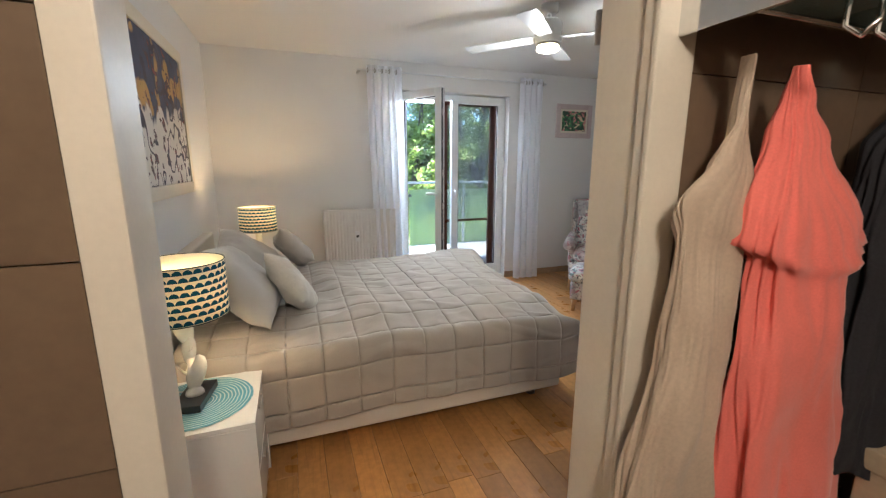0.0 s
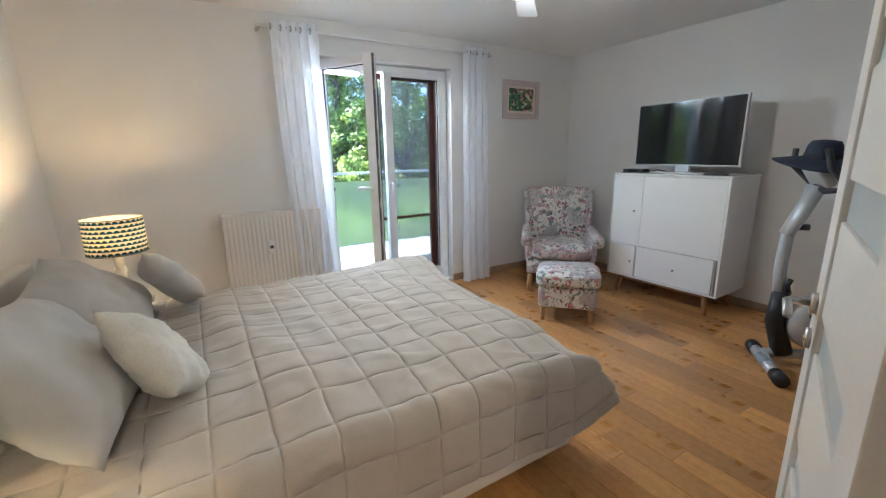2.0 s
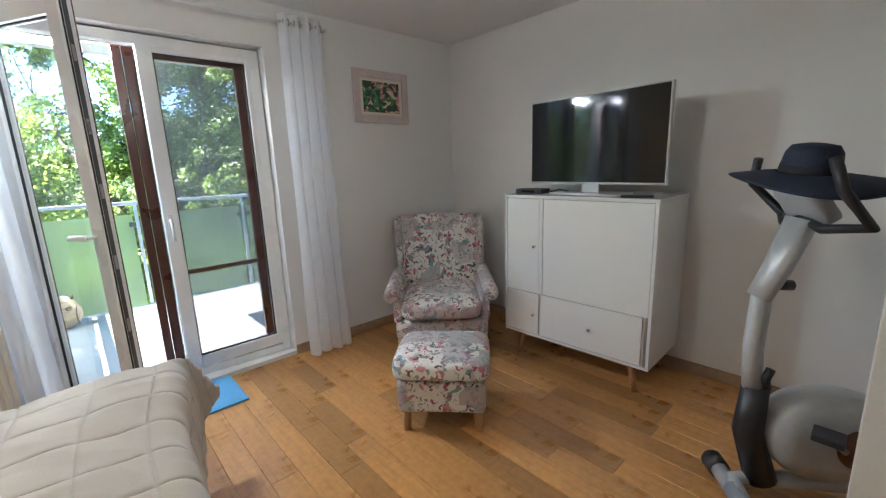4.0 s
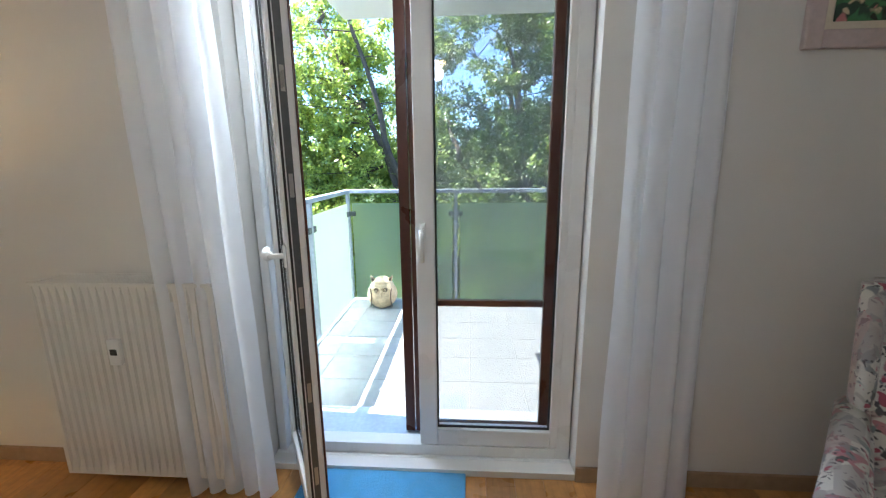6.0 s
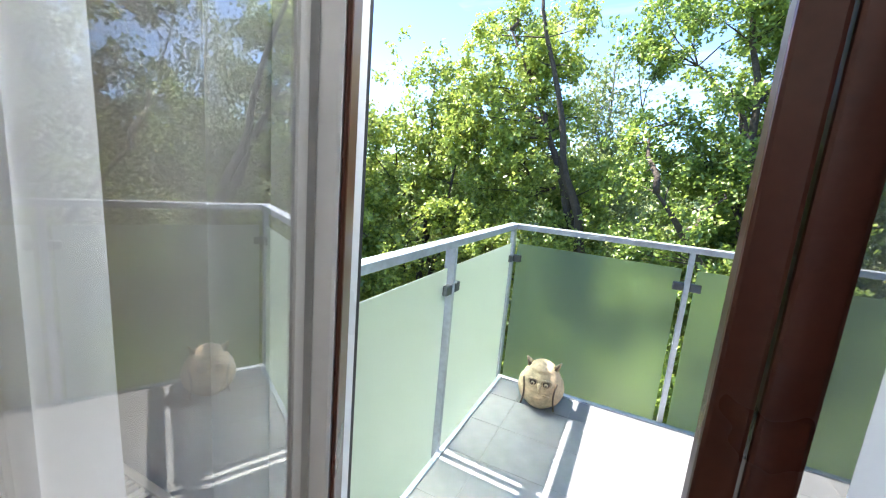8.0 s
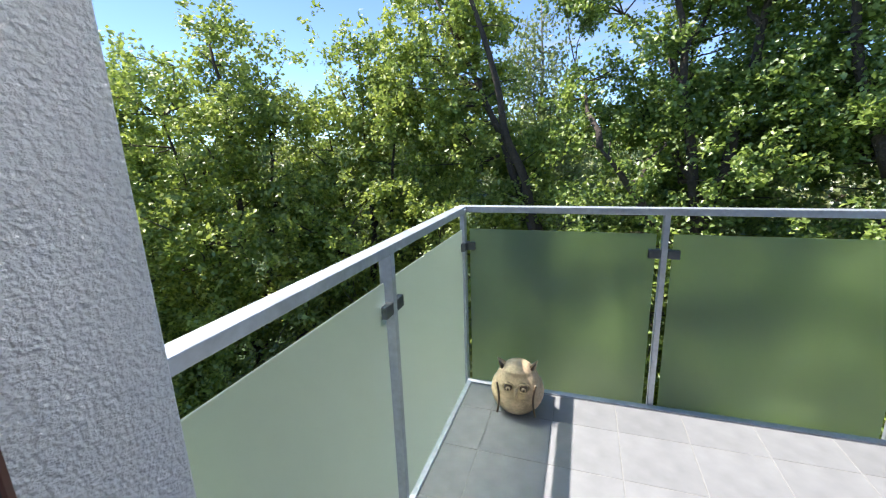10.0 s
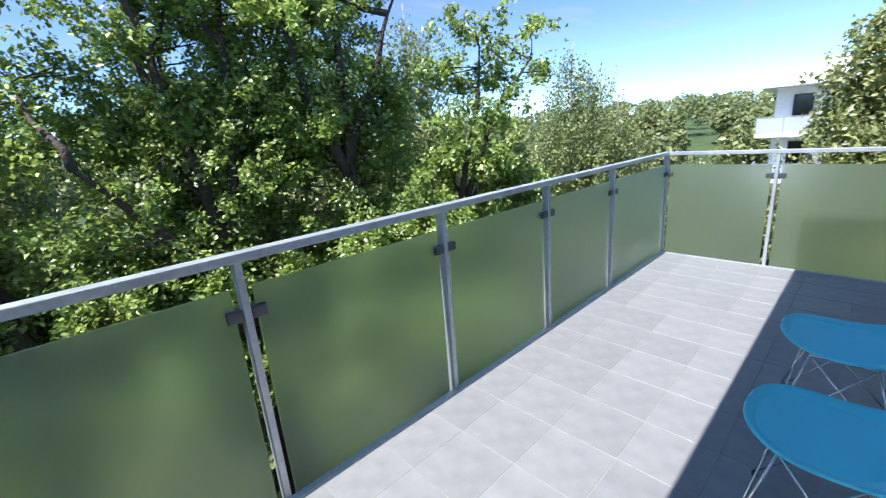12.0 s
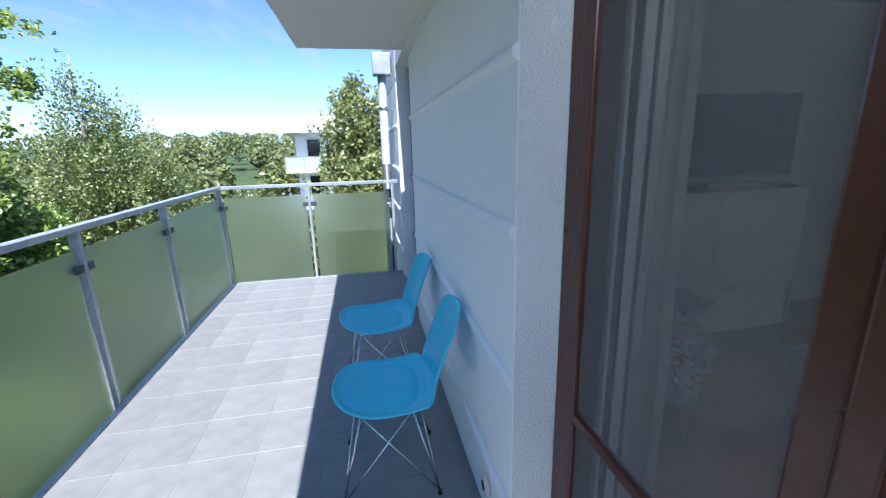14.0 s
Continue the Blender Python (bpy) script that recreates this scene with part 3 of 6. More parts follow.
# the other leaf stands open into the room
op = -59.5
left = sash(wd, pose(1.919, 5.213, 0, 0, 0, op), 0.625, 0.088, 2.2, 0.585, 1)
bm = bmesh.new()
for z in (0.3, 0.62, 0.95, 1.3, 1.6, 1.92):
    box(bm, 0.6252, 0.024, z, 0.6268, 0.036, z + 0.07)
part("lock_strip", bm, STEEL, left, "steel lock strip")
part("seal", boxes((0.6251, 0.008, 0.1, 0.628, 0.015, 2.19)), RUBBER, left)
part("lock_channel", boxes((0.6249, 0.019, 0.1, 0.6253, 0.04, 2.19)), CLAMP, left, "dark lock channel")
# insect screen outside the fixed leaf
sc = thing("insect_screen", "dark brown framed insect screen on the balcony door", "insect screen")
for a, b, y in ((2.463, 2.512, 5.41), (2.516, 2.572, 5.4), (3.14, 3.197, 5.4)):
    part("screen_frame", boxes((a, 5.365, 0.03, b, y, 2.17), bevel=0.006), BROWNFRAME, sc)
part("screen_frame", boxes((2.572, 5.37, 2.12, 3.14, 5.4, 2.17), bevel=0.004), BROWNFRAME, sc)
part("screen_frame", boxes((2.572, 5.37, 0.03, 3.14, 5.4, 0.085), bevel=0.004), BROWNFRAME, sc)
part("crossbar", boxes((2.572, 5.372, 0.715, 3.14, 5.398, 0.745), bevel=0.003), BROWNFRAME, sc)
bm = bmesh.new()
box(bm, 2.57, 5.3845, 0.08, 3.142, 5.3855, 2.125)
part("mesh", bm, MESH, sc, "dark insect mesh")

# ---- outside wall ----
bm = bmesh.new()
EX0, EX1 = 1.772, 3.26           # the opening outside
D2 = (5.65, 6.9, 2.35)          # the next flat's door
slabs = []
BANDS = [0.305, 0.785, 1.27, 1.745, 2.22]
for x0, x1 in ((EX1, D2[0]), (D2[1], 9.0)):
    zs = [-0.3] + [z for b in BANDS for z in (b - 0.014, b + 0.014)] + [2.9]
    for k in range(0, len(zs), 2):
        slabs.append((x0, 5.27, zs[k], x1, YO, zs[k + 1]))
    box(bm, x0 + 0.004, 5.275, -0.29, x1 - 0.004, YO - 0.016, 2.89)
box(bm, EX1, 5.27, OZ1 - 0.02, EX0, YO, 2.9)
box(bm, D2[0] - 0.002, 5.275, D2[2], D2[1] + 0.002, YO - 0.004, 2.9)
facade = structure("facade", bm, STUCCO_FINE, "white rendered facade with horizontal grooves")
for b in slabs:
    part("facade_panel", boxes(b, bevel=0.004), STUCCO_FINE, facade)
bm = bmesh.new()
box(bm, -1.5, 5.27, -9.0, EX0, YO, 2.9, 0.004, 1)
structure("facade_stucco", bm, STUCCO, "rough white stucco beside the balcony door")
structure("facade_reveal", boxes((EX1 - 0.004, 5.397, 0.0, EX1 + 0.001, YO - 0.003, OZ1 - 0.02)), STUCCO, "rough stucco reveal of the balcony door")
structure("facade_lower", boxes((-1.5, 5.27, -9.0, 9.0, YO - 0.01, -0.31)), STUCCO_FINE, "white rendered facade below the balcony")
bm = bmesh.new()
for z in BANDS[:4]:
    tube(bm, [(EX1 - 0.002, YO - 0.004, z), (D2[0] + 0.004, YO - 0.004, z)], 0.023, 22)
    tube(bm, [(D2[1] - 0.004, YO - 0.004, z), (8.9, YO - 0.004, z)], 0.023, 22)
structure("trim", bm, STUCCO_FINE, "half-round bands in the facade")
nd = thing("door_3", "dark brown framed glass door of the next flat", "balcony door", kind="structure")
for b in ((D2[0], 5.30, 0, D2[0] + 0.07, 5.40, 2.34), (D2[1] - 0.07, 5.30, 0, D2[1], 5.40, 2.34), (D2[0] + 0.07, 5.30, 2.26, D2[1] - 0.07, 5.40, 2.34), (6.24, 5.30, 0.06, 6.32, 5.39, 2.26), (D2[0] + 0.07, 5.30, 0, D2[1] - 0.07, 5.40, 0.06)):
    part("door_frame", boxes(b, bevel=0.004), DARKFRAME, nd)
part("pane", boxes((D2[0] + 0.065, 5.34, 0.05, 6.245, 5.346, 2.27)), CLEAR, nd)
part("pane", boxes((6.315, 5.34, 0.05, D2[1] - 0.065, 5.346, 2.27)), CLEAR, nd)
structure("room_behind", boxes((D2[0] - 0.2, 5.0, -0.1, D2[1] + 0.2, 5.06, 2.5)), PAINT, "pale wall behind the next door")
for z in BANDS[:3]:
    part("shutter_clip", boxes((D2[0] - 0.03, YO, z - 0.02, D2[0] - 0.008, YO + 0.022, z + 0.02), bevel=0.003), BLACKPLASTIC, nd)
RX0, RX1, RY, RZ = 1.56, 7.18, 7.56, 1.138         # the railing, and the height of its top
# slab of the balcony above, and the balcony's own slab
structure("upper_balcony", boxes((1.95, YO - 0.002, 2.33, 6.03, 6.42, 2.55), bevel=0.006), SLAB, "pale underside of the balcony above")
structure("balcony_slab", boxes((RX0 + 0.016, YO - 0.02, -0.22, RX1 - 0.016, RY - 0.026, -0.0025)), GROUT, "tiled balcony slab")

# ---- railing ----
rail = thing("balcony_railing", "galvanised steel railing with frosted glass panels", "railing")
for b in ((RX0 - 0.03, RY - 0.03, RZ - 0.036, RX1 + 0.03, RY + 0.03, RZ), (RX0 - 0.03, YO, RZ - 0.036, RX0 + 0.03, RY - 0.031, RZ), (RX1 - 0.03, YO, RZ - 0.036, RX1 + 0.03, RY - 0.031, RZ)):
    part("handrail", boxes(b, bevel=0.004), ZINC, rail)
FRONT = [RX0, 2.65, 3.718, 4.765, 5.83, RX1]
SIDES = [(RX0, 6.53), (RX1, 6.59), (RX1, 5.62)]


def post(x, y, wide_x):
    a, b = (0.026, 0.014) if wide_x else (0.014, 0.026)
    p = part("post", boxes((x - a, y - b, -0.15, x + a, y + b, RZ - 0.036), bevel=0.002), ZINC, rail)
    return p


def clamps(x, y, along_x, sides):
    for z in (0.895,):
        for s in sides:
            if along_x:
                b = (x + s * 0.016, y - 0.026, z - 0.024, x + s * 0.075, y + 0.026, z + 0.024)
            else:
                b = (x - 0.026, y + s * 0.016, z - 0.024, x + 0.026, y + s * 0.075, z + 0.024)
            b = (min(b[0], b[3]), min(b[1], b[4]), b[2], max(b[0], b[3]), max(b[1], b[4]), b[5])
            part("clamp", boxes(b, bevel=0.005), CLAMP, rail, "dark metal glass clamp")


for k, x in enumerate(FRONT):
    post(x, RY, False)
    clamps(x, RY, True, [s for s, ok in ((-1, k > 0), (1, k < 5)) if ok])
for x, y in SIDES:
    post(x, y, True)
    clamps(x, y, False, (-1, 1) if y > 6 else (1,))
for x in (RX0, RX1):
    clamps(x, RY, False, (-1,))
for a, b in zip(FRONT, FRONT[1:]):
    part("glass_panel", boxes((a + 0.04, RY - 0.004, -0.05, b - 0.04, RY + 0.004, 1.0), bevel=0.0015, seg=1), FROST, rail, "frosted glass panel")
for x, ys in ((RX0, (5.57, 6.49)), (RX0, (6.57, RY - 0.045)), (RX1, (5.66, 6.55)), (RX1, (6.63, RY - 0.045))):
    part("glass_panel", boxes((x - 0.004, ys[0], -0.05, x + 0.004, ys[1], 1.0), bevel=0.0015, seg=1), FROST, rail, "frosted glass panel")
structure("trim_edge", boxes((RX0 + 0.018, RY - 0.058, -0.16, RX1 - 0.018, RY - 0.018, 0.008), (RX0 + 0.018, YO, -0.16, RX0 + 0.045, RY - 0.0585, 0.008), (RX1 - 0.045, YO, -0.16, RX1 - 0.018, RY - 0.0585, 0.008), bevel=0.002), ZINC, "grey metal edge profile of the balcony")

# ---- bathroom behind the first door ----
structure("bath_wall_west", boxes((-0.5, -1.3, -0.1, -0.4, YB, ZC)), BATH_TILE, "brown tiled bathroom wall")
structure("bath_wall_south", boxes((-0.4, -1.3, -0.1, 2.5, -1.2, ZC)), BATH_TILE, "brown tiled bathroom wall")
structure("bath_wall_east", boxes((2.5, -1.3, -0.1, 2.6, YB, ZC)), BATH_TILE, "brown tiled bathroom wall")
structure("bath_floor", boxes((-0.5, -1.3, -0.12, 2.6, YB, -0.002)), BATH_FLOOR, "brown tiled bathroom floor")
structure("bath_ceiling", boxes((-0.5, -1.3, ZC, 2.6, YB, ZC + 0.12)), CEIL, "white bathroom ceiling")
bath_wall = structure("bath_wall_north", boxes((-0.4, YB + 0.002, -0.1, DA[0], YB + 0.011, ZC), (DA[1], YB + 0.002, -0.1, 2.5, YB + 0.011, ZC), (DA[0], YB + 0.002, DA[2], DA[1], YB + 0.011, ZC)), BATH_GROUT, "brown tiled wall beside the door")
structure("hall_wall", boxes((2.6, 0.3, -0.1, 5.2, 0.4, ZC), (5.1, 0.4, -0.1, 5.2, YB, ZC)), PAINT, "plain hall wall behind the second door")
structure("hall_floor", boxes((2.6, 0.3, -0.12, 5.2, YB, -0.014)), SCREED, "hall floor")
structure("hall_ceiling", boxes((2.6, 0.3, ZC, 5.2, YB, ZC + 0.1)), CEIL, "hall ceiling")


# ---- bed ----
bed = thing("bed", "double bed with a low cream headboard and white base", "bed", pose(0.0, 0.0, 0.0))
BX0, BX1, BY0, BY1, BT = 0.16, 2.2, 2.50, 4.12, 0.6
part("headboard", boxes((0.075, 2.47, 0.06, 0.155, 4.15, 0.9), bevel=0.02, seg=3), UPHOLSTERY, bed, "cream upholstered headboard", True)
part("base", boxes((0.16, BY0 - 0.02, 0.085, BX1 + 0.02, BY1 + 0.02, 0.3), bevel=0.012), UPHOLSTERY, bed, "cream bed base")
part("mattress", boxes((0.165, BY0 + 0.035, 0.302, BX1 - 0.03, BY1 - 0.035, BT - 0.1), bevel=0.04, seg=3), UPHOLSTERY, bed, "", True)
for x in (0.3, 2.09):
    for y in (2.6, 4.0):
        part("leg", lathe(bmesh.new(), [(0.03, 0), (0.032, 0.09)], 16, (x, y, 0)), STEEL, bed, "short round metal leg", True)


def quilt_place(a, b):
    """Cloth coordinates to space: a runs down the bed, b across it; what hangs over falls, and flares at the corners."""
    over_u, over_v = max(a - BX1, 0), (max(BY0 - b, 0) or max(b - BY1, 0))
    sgn = -1 if b < BY0 else 1
    u, v, r = min(a, BX1), min(max(b, BY0), BY1), 0.07
    lo, hi = min(over_u, over_v), max(over_u, over_v)

    def bend(s):
        q = min(s / r, 1.57)
        return r * math.sin(q), r * (1 - math.cos(q)) + max(s - r * 1.57, 0)
    down = bend(hi - 0.3 * lo)[1]
    x = u + bend(over_u)[0] + 0.03 * min(over_u * 3, 1) + 0.31 * lo
    y = v + sgn * (bend(over_v)[0] * 0.6 + 0.01 * min(over_v * 3, 1) + 0.1 * lo)
    z = BT - down
    z += 0.02 * noise.noise((u * 1.2, v * 1.2, 3.0)) + 0.008 * noise.noise((u * 6, v * 6, 1.0))
    z += 0.03 * math.exp(-((u - 1.05 - 0.12 * math.sin(v * 3)) ** 2) / 0.012) * (0.5 + 0.5 * math.sin(v * 2.2))
    z -= 0.05 * math.exp(-((v - BY0) / 0.2) ** 2) + 0.02 * math.exp(-((v - BY1) / 0.2) ** 2) + 0.03 * math.exp(-((u - BX1) / 0.2) ** 2)
    lift = math.exp(-((u - BX1) ** 2 + (v - BY1) ** 2) / 0.12)
    z += 0.06 * lift
    x += 0.1 * lift
    p = 0.168
    fa, fb = abs((a / p) % 1 - 0.5) * 2, abs((b / p) % 1 - 0.5) * 2
    puff = 0.004 * (1 - fa ** 4) * (1 - fb ** 4) - 0.005 * max(math.exp(-((1 - fa) / 0.07) ** 2), math.exp(-((1 - fb) / 0.07) ** 2))
    crease = 1 - abs(noise.noise((a * 2.3 + 0.6 * b, b * 5.0, 9.0))) * 5
    puff += 0.005 * noise.noise((a * 11, b * 11, 7.0)) + 0.007 * max(crease, 0)
    tilt = min(hi / r, 1.57)
    z += puff * math.cos(tilt)
    out = puff * math.sin(tilt)
    x += out * (over_u / hi if hi else 0)
    y += sgn * out * (over_v / hi if hi else 0)
    return Vector((x, y, max(z, 0.13)))


bm = bmesh.new()
sheet(bm, 370, 380, lambda u, v: quilt_place(0.2 + u * (BX1 + 0.41 - 0.2), BY0 - 0.395 + v * (BY1 - BY0 + 0.79)))
q = part("quilt", bm, QUILT, None, "beige quilted bedspread with stitched squares on the bed", True)
tagged(q, category="bedspread")
sol = q.modifiers.new("thickness", "SOLIDIFY")
sol.thickness, sol.offset = 0.012, -1


def pillow(label, m, w, h, t, mat, group, seed):
    bm = bmesh.new()

    def side(s):
        def place(u, v):
            a, b = u * 2 - 1, v * 2 - 1
            pinch = 1 - 0.07 * (1 - abs(a) ** 3) * abs(b) ** 3 - 0.07 * (1 - abs(b) ** 3) * abs(a) ** 3
            th = t * ((1 - a ** 4) * (1 - b ** 4)) ** 0.62
            wr = 0.012 * noise.noise((a * 3 + seed, b * 3, s)) + 0.005 * noise.noise((a * 9, b * 9 + seed, s))
            return Vector((a * w / 2 * pinch, s * (th / 2 + wr * min(th / t * 2, 1)), b * h / 2 * pinch))
        return place
    sheet(bm, 28, 28, side(1))
    sheet(bm, 28, 28, side(-1))
    bmesh.ops.remove_doubles(bm, verts=bm.verts, dist=0.002)
    ob = part("pillow", bm, mat, None, label, True)
    ob.matrix_world = m
    return tagged(ob, category="pillow", group=group)


pillow("large grey pillow leaning on the headboard", pose(0.47, 2.93, 0.79, -40, 8, 88), 0.72, 0.5, 0.2, PILLOW, "large pillows", 1.0)
pillow("large grey pillow leaning on the headboard", pose(0.45, 3.66, 0.77, -54, -4, 95), 0.72, 0.5, 0.2, PILLOW, "large pillows", 4.0)
pillow("small cream crinkled pillow propped on the bed", pose(0.72, 2.98, 0.74, -38, 28, 76), 0.40, 0.36, 0.14, PILLOW_LIGHT, "small pillows", 8.0)
pillow("small grey pillow propped on the bed", pose(0.73, 3.83, 0.79, -40, 18, 100), 0.38, 0.34, 0.13, PILLOW, "small pillows", 12.0)


# ---- bedside tables and lamps ----
def nightstand(label, m):
    top = thing("nightstand", label, "nightstand", m, "bedside tables")
    w, d, h = 0.40, 0.43, 0.505
    part("tabletop", boxes((-w / 2, -d / 2, h - 0.02, w / 2, d / 2, h), bevel=0.002), WHITEGLOSS, top)
    for s in (-1, 1):
        a, b = sorted((s * d / 2, s * (d / 2 - 0.018)))
        part("side_panel", boxes((-w / 2, a, 0, w / 2, b, h - 0.021), bevel=0.001), WHITEGLOSS, top)
    part("back_panel", boxes((-w / 2, -d / 2 + 0.019, 0.03, -w / 2 + 0.012, d / 2 - 0.019, h - 0.022)), WHITEGLOSS, top)
    for z in (0.05, 0.27):
        dr = part("drawer", boxes((w / 2 - 0.03, -d / 2 + 0.021, z, w / 2 - 0.006, d / 2 - 0.021, z + 0.205), bevel=0.002), WHITEGLOSS, top)
        part("grip", boxes((w / 2 - 0.0055, -0.05, z + 0.19, w / 2 + 0.006, 0.05, z + 0.198), bevel=0.002), STEEL, dr)
    return top


nightstand("white lacquered nightstand with two drawers beside the bed", pose(0.372, 2.245, 0))
nightstand("white lacquered nightstand on the window side of the bed", pose(0.372, 4.42, 0))
bm = lathe(bmesh.new(), [(0.0, 0), (0.186, 0), (0.19, 0.002), (0.186, 0.004), (0.0, 0.004)], 64)
mat_ob = part("placemat", bm, RINGS, None, "round blue and white ringed placemat on the nightstand", True, pose(0.362, 2.24, 0.506))
tagged(mat_ob, category="placemat")


def table_lamp(label, m):
    top = thing("table_lamp", label, "lamp", m, "bedside lamps")
    part("base", boxes((-0.05, -0.1, 0, 0.05, 0.1, 0.028), bevel=0.003), SLATE, top, "black rectangular base")
    bm = bmesh.new()
    # three white fishes standing on one another
    for k, (z, lean, turn) in enumerate(((0.105, 0.3, 0.5), (0.2, -0.35, 2.1), (0.295, 0.25, 4.0))):
        c, s = math.cos(turn), math.sin(turn)
        off = 0.012

        def fish(u, v, z=z, lean=lean, c=c, s=s):
            a, h = 2 * math.pi * u, v * 2 - 1
            r = 0.033 * (max(1 - h * h, 0) ** 0.6) * (1 + 0.25 * h) + 0.002
            x, y = r * math.cos(a) + lean * h * 0.05, r * 0.7 * math.sin(a)
            return Vector((c * x - s * y + off * c, s * x + c * y + off * s, z + h * 0.076))
        sheet(bm, 16, 14, fish, closed_u=True)
        for q in (-1, 1):
            tip = Vector((c * (0.045 * q), s * (0.045 * q), z + 0.03))
            tube(bm, [Vector((0, 0, z + 0.01)), tip * 0.6 + Vector((0, 0, z * 0.4)), tip + Vector((0, 0, 0.02))], 0.013, 8, 0.002, flat=0.4)
    lathe(bm, [(0.034, 0.028), (0.03, 0.04), (0.016, 0.055), (0.012, 0.36)], 16)
    part("stem", bm, CERAMIC, top, "white ceramic stem of stacked fishes", True)
    part("socket", lathe(bmesh.new(), [(0.016, 0.355), (0.016, 0.4)], 16), WHITEPVC, top, "", True)
    part("bulb", lathe(bmesh.new(), [(0.012, 0.4), (0.022, 0.42), (0.022, 0.445), (0.008, 0.465)], 16), LIT_BULB, top, "lit bulb", True)
    r0, z0, z1, n = 0.15, 0.35, 0.555, 48
    me = bpy.data.meshes.new("shade")
    bm = bmesh.new()
    uvl = bm.loops.layers.uv.new("UVMap")
    vs = [[bm.verts.new((r0 * math.cos(2 * math.pi * i / n), r0 * math.sin(2 * math.pi * i / n), z)) for i in range(n)] for z in (z0, z1)]
    for i in range(n):
        f = bm.faces.new((vs[0][i], vs[0][(i + 1) % n], vs[1][(i + 1) % n], vs[1][i]))
        f.smooth = True
        for lp, (a, b) in zip(f.loops, ((i, 0), (i + 1, 0), (i + 1, 1), (i, 1))):
            lp[uvl].uv = (a / n, b)
    bm.to_mesh(me)
    bm.free()
    me.materials.append(SHADE)
    me.materials.append(LINING)
    sh = new("shade", me)
    sh.parent = top
    sh["label"] = "cream drum shade with rows of blue half discs"
    so = sh.modifiers.new("thickness", "SOLIDIFY")
    so.thickness, so.material_offset = 0.0015, 1
    for z in (z0, z1):
        part("ring", tube(bmesh.new(), [(r0 * math.cos(a), r0 * math.sin(a), z) for a in (2 * math.pi * k / 48 for k in range(49))], 0.002, 6), NAVY, sh, "dark blue edge tape")
    for k in range(3):
        a = 2 * math.pi * k / 3
        part("spoke", tube(bmesh.new(), [(0.014 * math.cos(a), 0.014 * math.sin(a), 0.39), (r0 * math.cos(a), r0 * math.sin(a), z0 + 0.01)], 0.0015, 6), WHITEPVC, sh)
    return top


table_lamp("lit table lamp with a scalloped blue drum shade on the nightstand", pose(0.345, 2.26, 0.511, 0, 0, -8))
table_lamp("lit table lamp with a scalloped blue shade behind the pillows", pose(0.46, 4.41, 0.506, 0, 0, 30))
bm = tube(bmesh.new(), [(0.33, 2.32, 0.516), (0.25, 2.34, 0.515), (0.2, 2.4, 0.513), (0.16, 2.41, 0.508), (0.12, 2.42, 0.35), (0.1, 2.42, 0.02)], 0.003, 8)
tagged(part("lamp_cord", bm, WHITEPVC, None, "white lamp cord hanging behind the nightstand", True), category="cable")

# ---- pictures ----
pic = thing("wall_picture", "large colourful figure painting in a deep ivory frame", "picture", pose(0, 0, 0))
PY0, PY1, PZ0, PZ1 = 2.836, 4.05, 1.222, 2.17
for b in ((PY0, PZ0, PY0 + 0.075, PZ1), (PY1 - 0.075, PZ0, PY1, PZ1), (PY0 + 0.075, PZ0, PY1 - 0.075, PZ0 + 0.075), (PY0 + 0.075, PZ1 - 0.075, PY1 - 0.075, PZ1)):
    part("frame", boxes((XL + 0.001, b[0], b[1], XL + 0.038, b[2], b[3]), bevel=0.003), IVORYFRAME, pic)
cv = part("canvas", boxes((XL + 0.002, PY0 + 0.076, PZ0 + 0.076, XL + 0.03, PY1 - 0.076, PZ1 - 0.076)), CANVAS, pic, "painted canvas")
# the canvas: dark blue and ochre above, pale tables and dark strokes below
t = CANVAS.node_tree
co = node(CANVAS, "ShaderNodeTexCoord")
sp = node(CANVAS, "ShaderNodeSeparateXYZ")
t.links.new(co.outputs["Object"], sp.inputs[0])
nz = node(CANVAS, "ShaderNodeTexNoise", Scale=5.0, Detail=3.0, Distortion=1.0)
t.links.new(co.outputs["Object"], nz.inputs["Vector"])
hh = calc(t, "ADD", sp.outputs["Z"], calc(t, "MULTIPLY", calc(t, "SUBTRACT", nz.outputs["Fac"], 0.5), 0.5))
upper = ramp(CANVAS, hh, 1.7, 1.74)
mix_in(CANVAS, upper, (0.035, 0.05, 0.12))
n2 = node(CANVAS, "ShaderNodeTexNoise", Scale=4.5, Detail=1.0)
t.links.new(co.outputs["Object"], n2.inputs["Vector"])
mix_in(CANVAS, calc(t, "MULTIPLY", upper, ramp(CANVAS, n2.outputs["Fac"], 0.55, 0.58)), (0.5, 0.3, 0.09))
n3 = node(CANVAS, "ShaderNodeTexNoise", Scale=9.0, Detail=2.0, Distortion=1.5)
t.links.new(co.outputs["Object"], n3.inputs["Vector"])
for lo, hi, col in ((0.58, 0.6, (0.06, 0.025, 0.04)), (0.66, 0.68, (0.25, 0.05, 0.05))):
    mix_in(CANVAS, ramp(CANVAS, n3.outputs["Fac"], lo, hi), col)
wv = node(CANVAS, "ShaderNodeTexWave", Scale=3.2, Distortion=14.0, Detail=2.0)
t.links.new(co.outputs["Object"], wv.inputs["Vector"])
mix_in(CANVAS, ramp(CANVAS, wv.outputs["Fac"], 0.93, 0.97), (0.03, 0.02, 0.05))

